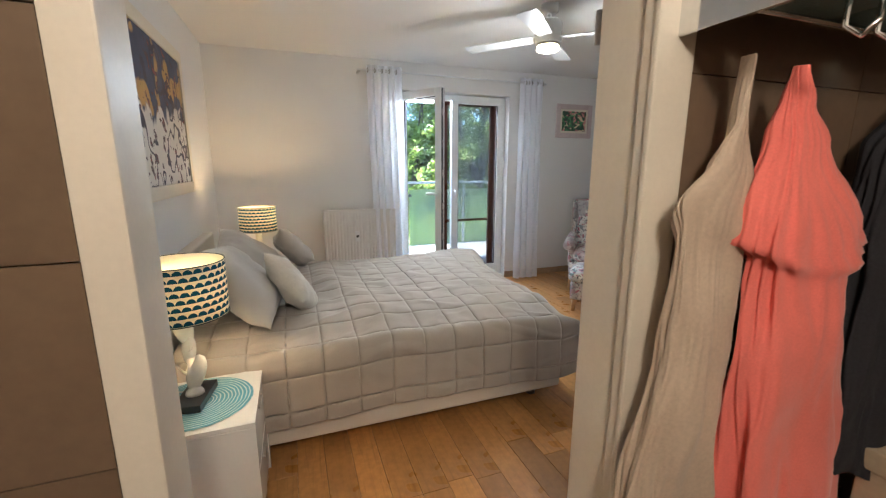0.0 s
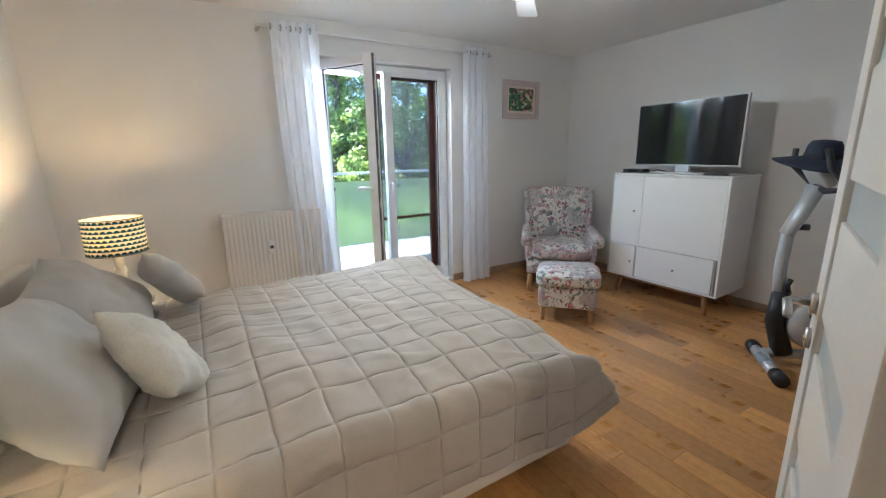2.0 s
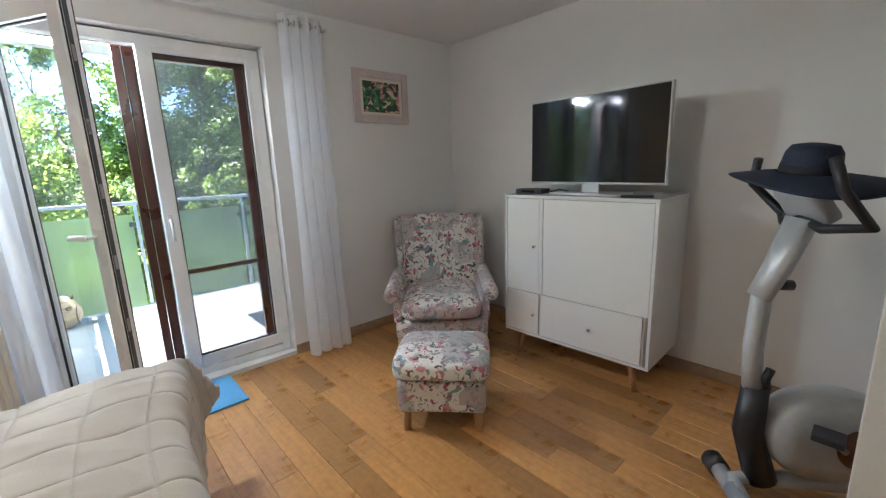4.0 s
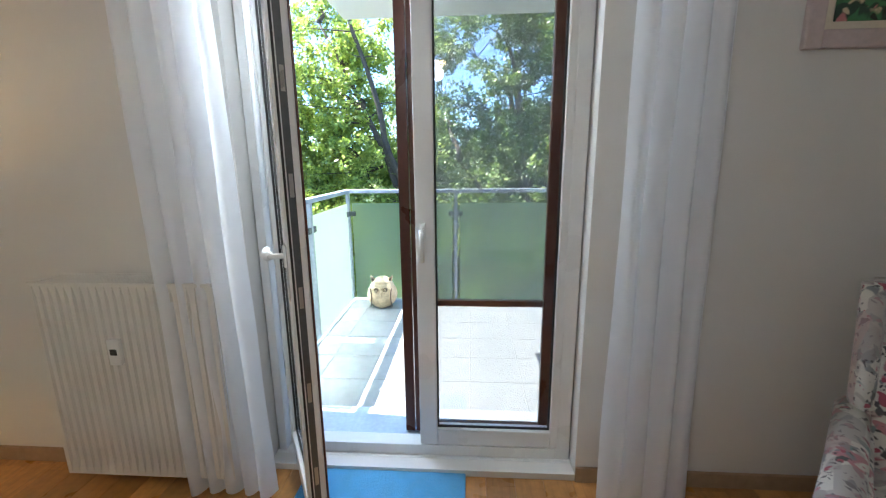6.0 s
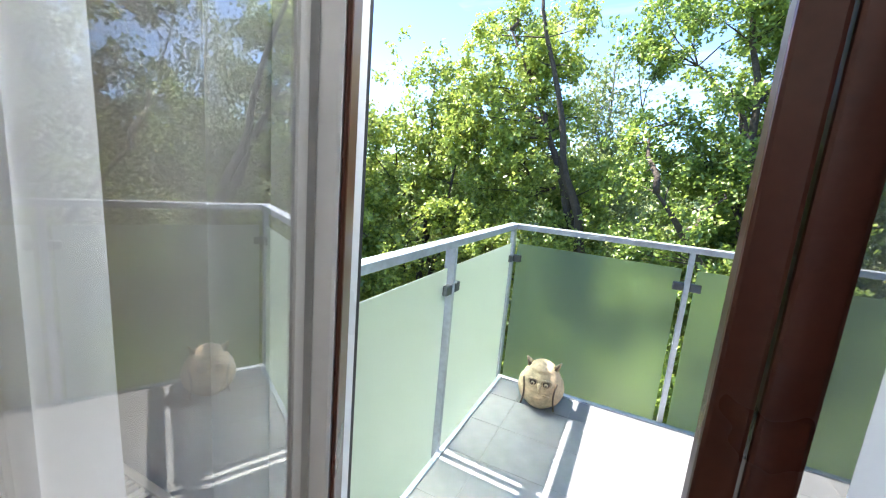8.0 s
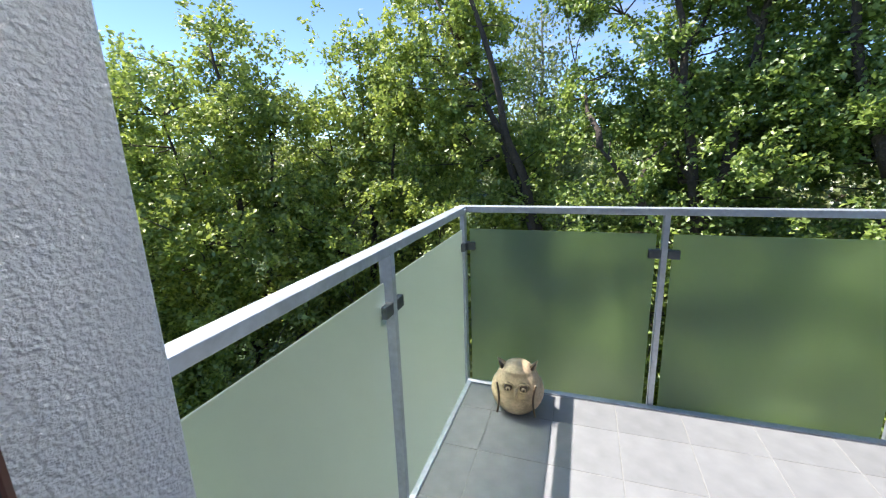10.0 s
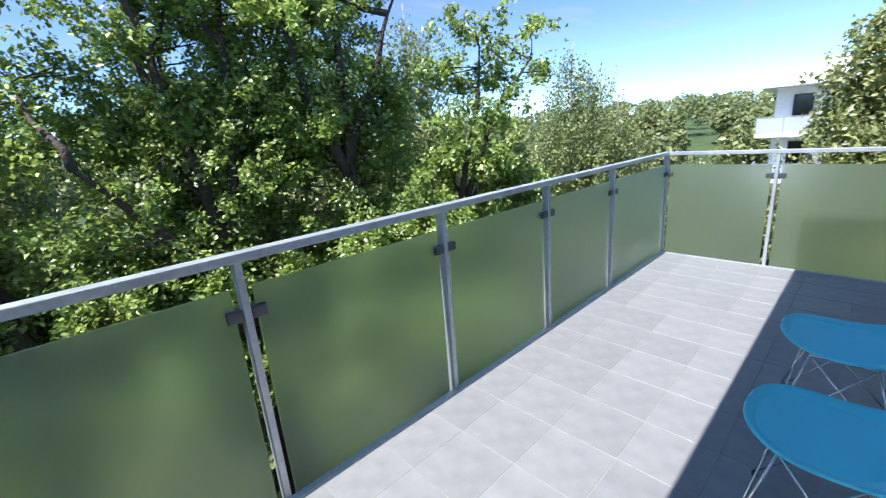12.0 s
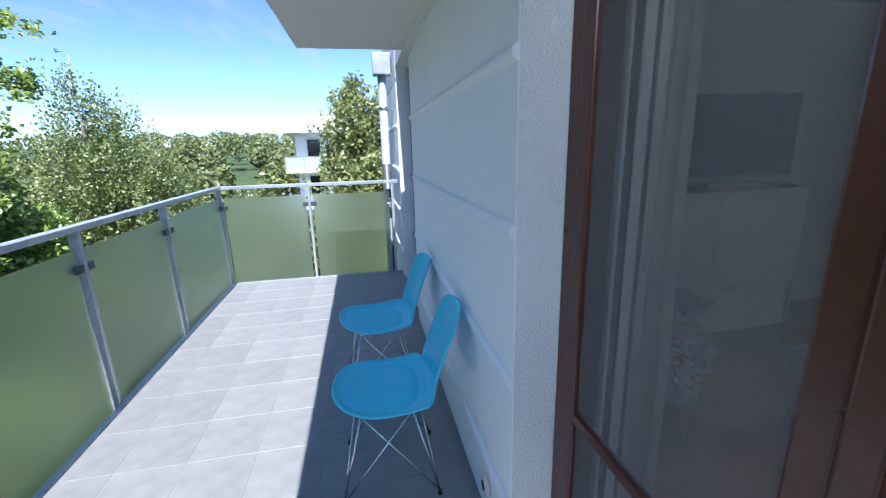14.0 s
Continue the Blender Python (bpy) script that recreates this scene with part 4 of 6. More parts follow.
sp_ = thing("small_picture", "small fruit still life in a pale pink frame", "picture", pose(0, 0, 0))
SX0, SX1, SZ0, SZ1 = 3.922, 4.46, 1.764, 2.174
for b in ((SX0, SZ0, SX0 + 0.06, SZ1), (SX1 - 0.06, SZ0, SX1, SZ1), (SX0 + 0.06, SZ0, SX1 - 0.06, SZ0 + 0.06), (SX0 + 0.06, SZ1 - 0.06, SX1 - 0.06, SZ1)):
    part("frame", boxes((b[0], YN - 0.026, b[1], b[2], YN - 0.001, b[3]), bevel=0.008, seg=3), PINKFRAME, sp_)
part("mount", boxes((SX0 + 0.061, YN - 0.012, SZ0 + 0.061, SX1 - 0.061, YN - 0.002, SZ1 - 0.061)), IVORYFRAME, sp_)
part("canvas", boxes((SX0 + 0.09, YN - 0.015, SZ0 + 0.085, SX1 - 0.09, YN - 0.0125, SZ1 - 0.085)), FRUIT, sp_, "fruit still life")

# ---- radiator ----
rd = thing("radiator", "white panel radiator with a thermostat valve under the window wall", "radiator", pose(0, 0, 0))
bm = bmesh.new()
RA0, RA1, RB0, RB1, RF = 1.045, 1.80, 0.085, 0.95, 4.93


def ribs(u, v):
    x = RA0 + u * (RA1 - RA0)
    k = (x - RA0) / 0.0335 % 1
    edge = min(v, 1 - v) < 0.04 or min(u, 1 - u) < 0.015
    return Vector((x, RF + (0.0 if edge or k < 0.62 else 0.011), RB0 + v * (RB1 - RB0)))


sheet(bm, 180, 14, ribs)
part("front_panel", bm, RADIATOR, rd)
part("body", boxes((RA0, RF + 0.014, RB0 + 0.005, RA1, YN - 0.03, RB1 - 0.012), bevel=0.004), RADIATOR, rd)
bm = bmesh.new()
for k in range(50):
    x = RA0 + 0.01 + k * (RA1 - RA0 - 0.02) / 50
    box(bm, x, RF + 0.018, RB1 - 0.011, x + 0.008, YN - 0.034, RB1 - 0.002)
part("top_grille", bm, RADIATOR, rd)
part("rim", boxes((RA0 - 0.002, RF - 0.002, RB1 - 0.012, RA1 + 0.002, RF + 0.012, RB1 + 0.002), (RA0 - 0.002, YN - 0.034, RB1 - 0.012, RA1 + 0.002, YN - 0.022, RB1 + 0.002), bevel=0.002), RADIATOR, rd)
for x in (1.2, 1.65):
    part("bracket", boxes((x, YN - 0.031, 0.2, x + 0.04, YN - 0.001, 0.85)), RADIATOR, rd)
vb = bmesh.new()
box(vb, 1.355, RF - 0.022, 0.615, 1.405, RF, 0.725, 0.006)
vp = part("heat_meter", vb, WHITEPVC, rd, "white heat cost meter")
part("display", boxes((1.366, RF - 0.0235, 0.66, 1.394, RF - 0.0222, 0.685)), BLACKPLASTIC, vp)

# ---- curtains ----
rod = thing("curtain_rod", "thin white curtain rod over the balcony door", "curtain rod")
part("pole", tube(bmesh.new(), [(1.44, 4.95, 2.355), (3.66, 4.95, 2.355)], 0.009, 12), WHITEPVC, rod, "", True)
for x in (1.47, 3.64):
    part("bracket", boxes((x - 0.01, 4.95, 2.345, x + 0.01, YN - 0.001, 2.365), bevel=0.003), STEEL, rod)


def curtain(label, x0, x1, b0, b1, folds, depth, seed):
    top = thing("curtain", label, "curtain", group="voile curtains")
    bm = bmesh.new()

    def place(u, v):
        z = 0.02 + v * 2.385
        s = 1 - v
        a = x0 + (x1 - x0) * u
        b = b0 + (b1 - b0) * u
        ph = u * folds * 2 * math.pi + seed + 0.7 * math.sin(3 * u + seed) * s
        amp = depth * (0.75 + 0.25 * math.sin(u * 9 + seed)) * (0.8 + 0.35 * s)
        x = a + (b - a) * s ** 1.3 + 0.012 * math.cos(ph * 1.0) * (0.4 + s) + 0.01 * noise.noise((u * 8, z * 1.2, seed))
        return Vector((x, 4.95 + amp * math.sin(ph) + 0.015 * s * noise.noise((u * 6, z * 2, seed + 5)), z))
    sheet(bm, 140, 40, place)
    part("cloth", bm, VOILE, top, "", True)
    for k in range(folds * 2):
        u = (k + 0.5) / (folds * 2)
        x = x0 + (x1 - x0) * u
        bm = tube(bmesh.new(), [(x, 4.95 + 0.02 * math.cos(a), 2.355 + 0.02 * math.sin(a)) for a in (2 * math.pi * j / 16 for j in range(17))], 0.005, 6, caps=False)
        part("eyelet", bm, STEEL, top, "metal eyelet", True)
    return top


curtain("white voile curtain drawn aside, beside the radiator", 1.53, 1.9, 1.58, 1.96, 5, 0.042, 0.4)
curtain("white voile curtain gathered beside the balcony door", 3.33, 3.63, 3.33, 3.66, 4, 0.045, 2.1)

# ---- blue mat ----
bm = bmesh.new()
box(bm, 2.05, 4.69, 0.0, 2.776, 5.165, 0.014, 0.006)
tagged(part("bath_mat", bm, BLUE_RUG, None, "bright blue bath mat before the balcony door"), category="mat")


# ---- armchair and footstool ----
def rounded(bm, x0, y0, z0, x1, y1, z1, r, puff=0.0, n=10, seed=0.0):
    """A cushion-like block with soft corners; puff: how far its faces swell."""
    start = len(bm.verts)
    c = Vector(((x0 + x1) / 2, (y0 + y1) / 2, (z0 + z1) / 2))
    h = Vector(((x1 - x0) / 2, (y1 - y0) / 2, (z1 - z0) / 2))
    vs = {}
    for ax in range(3):
        for s in (-1, 1):
            grid = {}
            for i in range(n + 1):
                for j in range(n + 1):
                    p = [0, 0, 0]
                    p[ax], p[(ax + 1) % 3], p[(ax + 2) % 3] = s, 2 * i / n - 1, 2 * j / n - 1
                    key = tuple(round(q, 4) for q in p)
                    if key not in vs:
                        q = Vector((p[0] * h.x, p[1] * h.y, p[2] * h.z))
                        inner = Vector([max(min(q[k], h[k] - r), -(h[k] - r)) for k in range(3)])
                        d = q - inner
                        if d.length > 1e-6:
                            q = inner + d.normalized() * min(r, d.length)
                        sw = puff * (1 - (p[(ax + 1) % 3]) ** 4) * (1 - (p[(ax + 2) % 3]) ** 4)
                        q[ax] += s * sw
                        q += Vector((0.004, 0.004, 0.004)) * noise.noise((q.x * 9 + seed, q.y * 9, q.z * 9))
                        vs[key] = bm.verts.new(c + q)
                    grid[i, j] = vs[key]
            for i in range(n):
                for j in range(n):
                    bm.faces.new((grid[i, j], grid[i + 1, j], grid[i + 1, j + 1], grid[i, j + 1]))
    return bm


ac = thing("armchair", "wingback armchair in pale floral patchwork fabric", "armchair", pose(4.19, 4.43, 0, 0, 0, -42))
# the chair faces its own -y
part("base", rounded(bmesh.new(), -0.335, -0.36, 0.17, 0.335, 0.32, 0.33, 0.04), FLORAL, ac, "", True)
part("seat_cushion", rounded(bmesh.new(), -0.275, -0.385, 0.325, 0.275, 0.24, 0.46, 0.05, 0.02), FLORAL, ac, "", True)
bm = bmesh.new()


def back_place(s):
    def place(u, v):
        x, z = (u * 2 - 1), 0.36 + v * 0.63
        w = 0.30 + 0.05 * v
        bow = 0.018 * (1 - x * x) * (1 if s < 0 else 0.4)
        y = 0.22 + 0.14 * v + s * 0.055 - (bow if s < 0 else -bow)
        return Vector((x * w, y, z + 0.02 * (1 - x * x) * v))
    return place


a = sheet(bm, 16, 16, back_place(-1))
b = sheet(bm, 16, 16, back_place(1))
for i in range(16):
    bm.faces.new((a[i][16], a[i + 1][16], b[i + 1][16], b[i][16]))
    bm.faces.new((a[i][0], b[i][0], b[i + 1][0], a[i + 1][0]))
    bm.faces.new((a[0][i], a[0][i + 1], b[0][i + 1], b[0][i]))
    bm.faces.new((a[16][i], b[16][i], b[16][i + 1], a[16][i + 1]))
part("backrest", bm, FLORAL, ac, "", True)
for s in (-1, 1):
    bm = bmesh.new()

    def wing(u, v, s=s):
        a = 2 * math.pi * u
        z = 0.58 + v * 0.4
        y = 0.2 + 0.14 * (v * 0.4 + 0.22) / 0.63 + 0.03
        reach = 0.13 * (0.25 + 0.75 * math.sin(math.pi * min(v * 0.75 + 0.2, 1)))
        return Vector((s * (0.325 + 0.02 * v) + 0.034 * math.cos(a), y - reach * 0.5 + reach * 0.5 * math.sin(a) * 1.6, z))
    vs = sheet(bm, 14, 12, wing, closed_u=True)
    bm.faces.new([vs[i][12] for i in range(14)])
    part("wing", bm, FLORAL, ac, "", True)
    bm = bmesh.new()
    rounded(bm, s * 0.315 - 0.036, -0.33, 0.3, s * 0.315 + 0.036, 0.26, 0.53, 0.03)
    tube(bm, [(s * 0.352, -0.375, 0.515), (s * 0.35, -0.36, 0.53), (s * 0.345, -0.2, 0.545), (s * 0.34, 0.24, 0.56)], 0.052, 18, 0.046)
    tube(bm, [(s * 0.352, -0.384, 0.515), (s * 0.352, -0.37, 0.515)], 0.036, 16, 0.05)
    part("armrest", bm, FLORAL, ac, "rolled floral armrest", True)
for x in (-0.3, 0.3):
    for y in (-0.31, 0.27):
        part("leg", tube(bmesh.new(), [(x, y, 0.17), (x * 1.04, y * 1.04, 0.0)], 0.027, 12, 0.018), PALEWOOD, ac, "tapered wooden leg", True)

fs = thing("footstool", "floral patchwork footstool before the armchair", "footstool", pose(3.545, 3.71, 0, 0, 0, -47))
part("body", rounded(bmesh.new(), -0.235, -0.195, 0.12, 0.235, 0.195, 0.31, 0.025), FLORAL, fs, "", True)
part("cushion", rounded(bmesh.new(), -0.245, -0.205, 0.30, 0.245, 0.205, 0.425, 0.04, 0.015), FLORAL, fs, "", True)
for x in (-0.19, 0.19):
    for y in (-0.15, 0.15):
        part("leg", tube(bmesh.new(), [(x, y, 0.13), (x * 1.03, y * 1.03, 0.0)], 0.026, 12, 0.019), PALEWOOD, fs, "tapered wooden leg", True)

# ---- cabinet with the television ----
cb = thing("cabinet", "tall white lacquered highboard on wooden legs", "cabinet", pose(4.44, 3.46, 0, 0, 0, 2.0))
CW, CD, CZ0, CZ1 = 0.51, 0.52, 0.185, 1.185           # half width along y, depth along x
part("body", boxes((0.02, -CW, CZ0, CD, CW, CZ1 - 0.02), bevel=0.002), WHITEGLOSS, cb)
part("top", boxes((-0.006, -CW - 0.004, CZ1 - 0.019, CD, CW + 0.004, CZ1), bevel=0.002), WHITEGLOSS, cb)
for s in (-1, 1):
    a, b = sorted((s * CW, s * (CW - 0.018)))
    part("side_edge", boxes((-0.004, a, CZ0, 0.0195, b, CZ1 - 0.02), bevel=0.001), WHITEGLOSS, cb)
part("bottom_edge", boxes((-0.004, -CW + 0.019, CZ0, 0.0195, CW - 0.019, CZ0 + 0.016), bevel=0.001), WHITEGLOSS, cb)
YD, ZD = 0.215, 0.505


def cab_door(name, y0, y1, z0, z1, knob=None):
    d = part(name, boxes((-0.002, y0, z0, 0.018, y1, z1), bevel=0.002), WHITEGLOSS, cb)
    if knob:
        bm = lathe(bmesh.new(), [(0.004, 0), (0.004, 0.014), (0.011, 0.018), (0.011, 0.026), (0.007, 0.028)], 16)
        bmesh.ops.rotate(bm, verts=bm.verts, matrix=Matrix.Rotation(radians(-90), 3, "Y"))
        bmesh.ops.translate(bm, verts=bm.verts, vec=(-0.002, knob[0], knob[1]))
        part("knob", bm, CHROME, d, "small chrome knob", True)


cab_door("cabinet_door", YD + 0.016, CW - 0.021, ZD + 0.003, CZ1 - 0.024, (YD + 0.045, 0.84))
cab_door("cabinet_door", YD + 0.016, CW - 0.021, CZ0 + 0.019, ZD - 0.003, (YD + 0.045, 0.35))
cab_door("sliding_door", -CW + 0.021, YD - 0.016, ZD + 0.003, CZ1 - 0.024)
cab_door("cabinet_door", -CW + 0.05, YD - 0.003, CZ0 + 0.019, ZD - 0.003, (-0.15, 0.35))
part("divider", boxes((-0.005, YD - 0.013, ZD, 0.0195, YD + 0.013, CZ1 - 0.022), bevel=0.002), WHITEGLOSS, cb)
part("grip_strip", boxes((-0.006, -CW + 0.022, CZ0 + 0.02, 0.015, -CW + 0.032, ZD), bevel=0.002), STEEL, cb, "slim metal grip strip")
for y in (-CW + 0.12, CW - 0.12):
    part("leg_rail", boxes((0.05, y - 0.018, CZ0 - 0.045, CD - 0.05, y + 0.018, CZ0 - 0.001), bevel=0.003), LEGWOOD, cb)
    for x, dx in ((0.07, -0.02), (CD - 0.07, 0.02)):
        bm = tube(bmesh.new(), [(x, y, CZ0 - 0.02), (x + dx, y * 1.08, 0.0)], 0.022, 12, 0.014)
        part("leg", bm, LEGWOOD, cb, "splayed wooden leg", True)
part("leg_rail", boxes((0.06, -CW + 0.139, CZ0 - 0.04, 0.09, CW - 0.139, CZ0 - 0.001), bevel=0.003), LEGWOOD, cb)

tv = thing("television", "flat television with a slim silver frame on the cabinet", "television", pose(4.63, 3.45, 1.186, 0, 0, -4))
part("housing", boxes((0.0, -0.475, 0.065, 0.035, 0.475, 0.622), bevel=0.004), SILVERPLASTIC, tv, "slim silver housing")
part("screen", boxes((-0.0025, -0.466, 0.078, -0.0004, 0.466, 0.613)), SCREEN, tv, "dark glossy screen")
part("back_bulge", boxes((0.0355, -0.3, 0.1, 0.06, 0.3, 0.4), bevel=0.01), BLACKPLASTIC, tv)
part("stand_foot", boxes((-0.09, -0.24, 0.0, 0.11, 0.24, 0.012), bevel=0.005), SILVERPLASTIC, tv)
part("stand_neck", boxes((0.006, -0.06, 0.0125, 0.03, 0.06, 0.0645), bevel=0.003), SILVERPLASTIC, tv)
st = thing("set_top_box", "small black set-top box on the cabinet", "set-top box", pose(4.55, 3.83, 1.186, 0, 0, 4))
part("case", boxes((-0.06, -0.1, 0.003, 0.06, 0.1, 0.035), bevel=0.004), BLACKPLASTIC, st)
part("front_display", boxes((-0.0612, -0.05, 0.012, -0.0603, 0.05, 0.026)), SCREEN, st)
for x in (-0.05, 0.05):
    for y in (-0.085, 0.085):
        part("foot", boxes((x - 0.006, y - 0.006, 0, x + 0.006, y + 0.006, 0.0028)), RUBBER, st)
rc = thing("remote_control", "black remote control lying on the cabinet", "remote control", pose(4.5, 3.09, 1.186, 0, 0, 18))
part("case", boxes((-0.022, -0.085, 0, 0.022, 0.085, 0.016), bevel=0.005), BLACKPLASTIC, rc)
for k in range(8):
    part("button", boxes((-0.012 + 0.012 * (k % 2), -0.06 + 0.03 * (k // 2), 0.0162, -0.006 + 0.012 * (k % 2), -0.054 + 0.03 * (k // 2), 0.0178)), GREYPLASTIC, rc)
bm = tube(bmesh.new(), [(4.6, 3.76, 1.19), (4.58, 3.7, 1.2), (4.62, 3.66, 1.215), (4.66, 3.62, 1.2), (4.72, 3.6, 1.19)], 0.004, 8)
tagged(part("cable", bm, RUBBER, None, "black cable lying behind the television", True), category="cable")

# ---- exercise bike and hat ----
bk = thing("exercise_bike", "silver and black exercise bike beside the door", "exercise bike", pose(0, 0, 0))
F0, F1 = Vector((4.12, 2.53, 0.045)), Vector((3.72, 2.21, 0.045))
d = (F1 - F0)
part("front_stabiliser", tube(bmesh.new(), [F0 + d * 0.12, F0 + d * 0.88], 0.034, 14), SILVERPLASTIC, bk, "", True)
for p, q in ((0.0, 0.15), (0.82, 1.0)):
    part("stabiliser_cap", tube(bmesh.new(), [F0 + d * p, F0 + d * q], 0.043, 14), BLACKPLASTIC, bk, "black end cap", True)
part("stabiliser_sleeve", tube(bmesh.new(), [F0 + d * 0.36, F0 + d * 0.6], 0.037, 14), GREYPLASTIC, bk, "", True)
fwd = Vector((0.62, -0.78, 0)).normalized()           # the bike points away from its front bar
side = Vector((0.78, 0.62, 0)).normalized()
mid = F0 + d * 0.5 + Vector((0.1, 0.055, 0.0))
bm = bmesh.new()
tube(bm, [F0 + d * 0.5, mid + Vector((0, 0, 0.01)), mid + fwd * 0.1 + Vector((0, 0, 0.03)), mid + fwd * 0.8 + Vector((0, 0, 0.03))], 0.035, 12)
part("main_beam", bm, SILVERPLASTIC, bk, "", True)
hub = mid + fwd * 0.3 + Vector((0, 0, 0.26))
bm = bmesh.new()


def shell(u, v):
    a = 2 * math.pi * u
    t = v * 2 - 1
    r = (1 - abs(t) ** 5) ** 0.4 if abs(t) < 1 else 0.0
    rx = 0.26 + 0.04 * math.cos(a)
    ry = 0.185
    return hub + fwd * (rx * math.cos(a) * (0.6 + 0.4 * r)) + Vector((0, 0, ry * math.sin(a) * (0.6 + 0.4 * r))) + side * (t * 0.085)


vs = sheet(bm, 36, 8, shell, closed_u=True)
bm.faces.new([v[0] for v in vs])
bm.faces.new([v[8] for v in vs])
part("flywheel_housing", bm, SILVERPLASTIC, bk, "silver flywheel housing", True)
bm = bmesh.new()
for s in (-1, 1):
    lathe(bm, [(0.0, 0), (0.085, 0), (0.085, 0.006), (0.0, 0.008)], 28)
    for v in bm.verts:
        if not v.tag:
            v.co = hub + fwd * (v.co.x + 0.08) + Vector((0, 0, v.co.y - 0.01)) + side * s * (0.0865 + v.co.z)
            v.tag = True
part("wheel_ring", bm, BROWNFRAME, bk, "dark red disc on the housing", True)
bm = bmesh.new()
tube(bm, [mid + fwd * 0.1 + Vector((0, 0, 0.03)), mid + fwd * 0.03 + Vector((0, 0, 0.25)), mid + fwd * 0.04 + Vector((0, 0, 0.45))], 0.06, 14, 0.048)
part("front_cover", bm, BLACKPLASTIC, bk, "black column cover", True)
base = mid + fwd * 0.03 + Vector((0, 0, 0.4))
neck = mid + fwd * 0.02 + Vector((0, 0, 0.82))
head = mid + fwd * 0.12 + Vector((0, 0, 1.12))
part("column", tube(bmesh.new(), [base, base.lerp(neck, 0.5) - fwd * 0.012, neck, neck.lerp(head, 0.5), head], 0.035, 14), SILVERPLASTIC, bk, "silver steering column", True)
bm = tube(bmesh.new(), [neck - fwd * 0.01, neck.lerp(head, 0.4), neck.lerp(head, 1.0)], 0.05, 14, 0.062, flat=0.7)
part("console_arm", bm, SILVERPLASTIC, bk, "", True)
for z in (0.86,):
    p = neck + Vector((0, 0, 0.05))
    part("adjuster_knob", tube(bmesh.new(), [p, p + fwd * 0.1], 0.02, 12), BLACKPLASTIC, bk, "", True)
bm = bmesh.new()
rounded(bm, -0.11, -0.03, -0.07, 0.11, 0.03, 0.07, 0.02, n=6)
bmesh.ops.transform(bm, matrix=Matrix.Translation(head + Vector((0, 0, 0.06))) @ Matrix.Rotation(math.atan2(side.y, side.x), 4, "Z") @ Matrix.Rotation(radians(-35), 4, "X"), verts=bm.verts)
part("console", bm, SILVERPLASTIC, bk, "bike computer", True)
for s in (-1, 1):
    pts = [head, head + side * s * 0.1 + Vector((0, 0, -0.02)), head + side * s * 0.22 + fwd * 0.06 + Vector((0, 0, 0.0)), head + side * s * 0.24 - fwd * 0.05 + Vector((0, 0, 0.12)), head + side * s * 0.2 - fwd * 0.06 + Vector((0, 0, 0.22))]
    part("handlebar", tube(bmesh.new(), pts, 0.017, 12), BLACKPLASTIC, bk, "black foam handlebar", True)
    c = hub + side * s * 0.12
    part("crank", tube(bmesh.new(), [c, c + fwd * 0.11 * s + Vector((0, 0, -0.1 * s))], 0.012, 10), STEEL, bk, "", True)
    e = c + fwd * 0.11 * s + Vector((0, 0, -0.1 * s))
    bm = boxes((-0.045, -0.045, -0.012, 0.045, 0.045, 0.012), bevel=0.006)
    bmesh.ops.translate(bm, verts=bm.verts, vec=e + side * s * 0.06)
    part("pedal", bm, BLACKPLASTIC, bk)
p = mid + fwd * 0.08 + Vector((0, 0, 0.44))
part("brake_lever", tube(bmesh.new(), [p, p + Vector((-0.05, 0.0, 0.06)), p + Vector((-0.03, -0.01, 0.1))], 0.016, 10), BLACKPLASTIC, bk, "", True)
s0 = mid + fwd * 0.72
part("saddle_post", tube(bmesh.new(), [s0 + Vector((0, 0, 0.05)), s0 + fwd * 0.08 + Vector((0, 0, 0.75))], 0.026, 12), SILVERPLASTIC, bk, "", True)
bm = bmesh.new()
rounded(bm, -0.12, -0.13, -0.04, 0.12, 0.13, 0.04, 0.035, 0.01, n=6)
bmesh.ops.translate(bm, verts=bm.verts, vec=s0 + fwd * 0.08 + Vector((0, 0, 0.79)))
part("saddle", bm, BLACKPLASTIC, bk, "black saddle", True)
part("rear_stabiliser", tube(bmesh.new(), [mid + fwd * 0.8 - side * 0.22 + Vector((0, 0, 0.0)), mid + fwd * 0.8 + side * 0.22], 0.034, 14), SILVERPLASTIC, bk, "", True)
# a bar of letters that is no name: plain strokes down the column
bm = bmesh.new()
for k in range(7):
    c = base.lerp(neck, 0.38 + 0.05 * k) - fwd * 0.0365
    box(bm, c.x - 0.006, c.y - 0.002, c.z - 0.006, c.x + 0.006, c.y + 0.002, c.z + 0.006)
part("badge", bm, BLACKPLASTIC, bk, "dark badge strokes down the column")

ht = thing("sun_hat", "dark navy wide-brimmed straw hat hung on the bike", "hat", Matrix.Translation(head + fwd * 0.0 + Vector((0, 0, 0.17))) @ Euler((radians(6), radians(-5), 0)).to_matrix().to_4x4())
bm = bmesh.new()


def brim(u, v):
    a, r = 2 * math.pi * u, 0.085 + 0.15 * v
    return Vector((r * math.cos(a), r * math.sin(a), -0.015 * v - 0.03 * v * v * (0.6 + 0.5 * math.sin(2 * a + 0.6))))


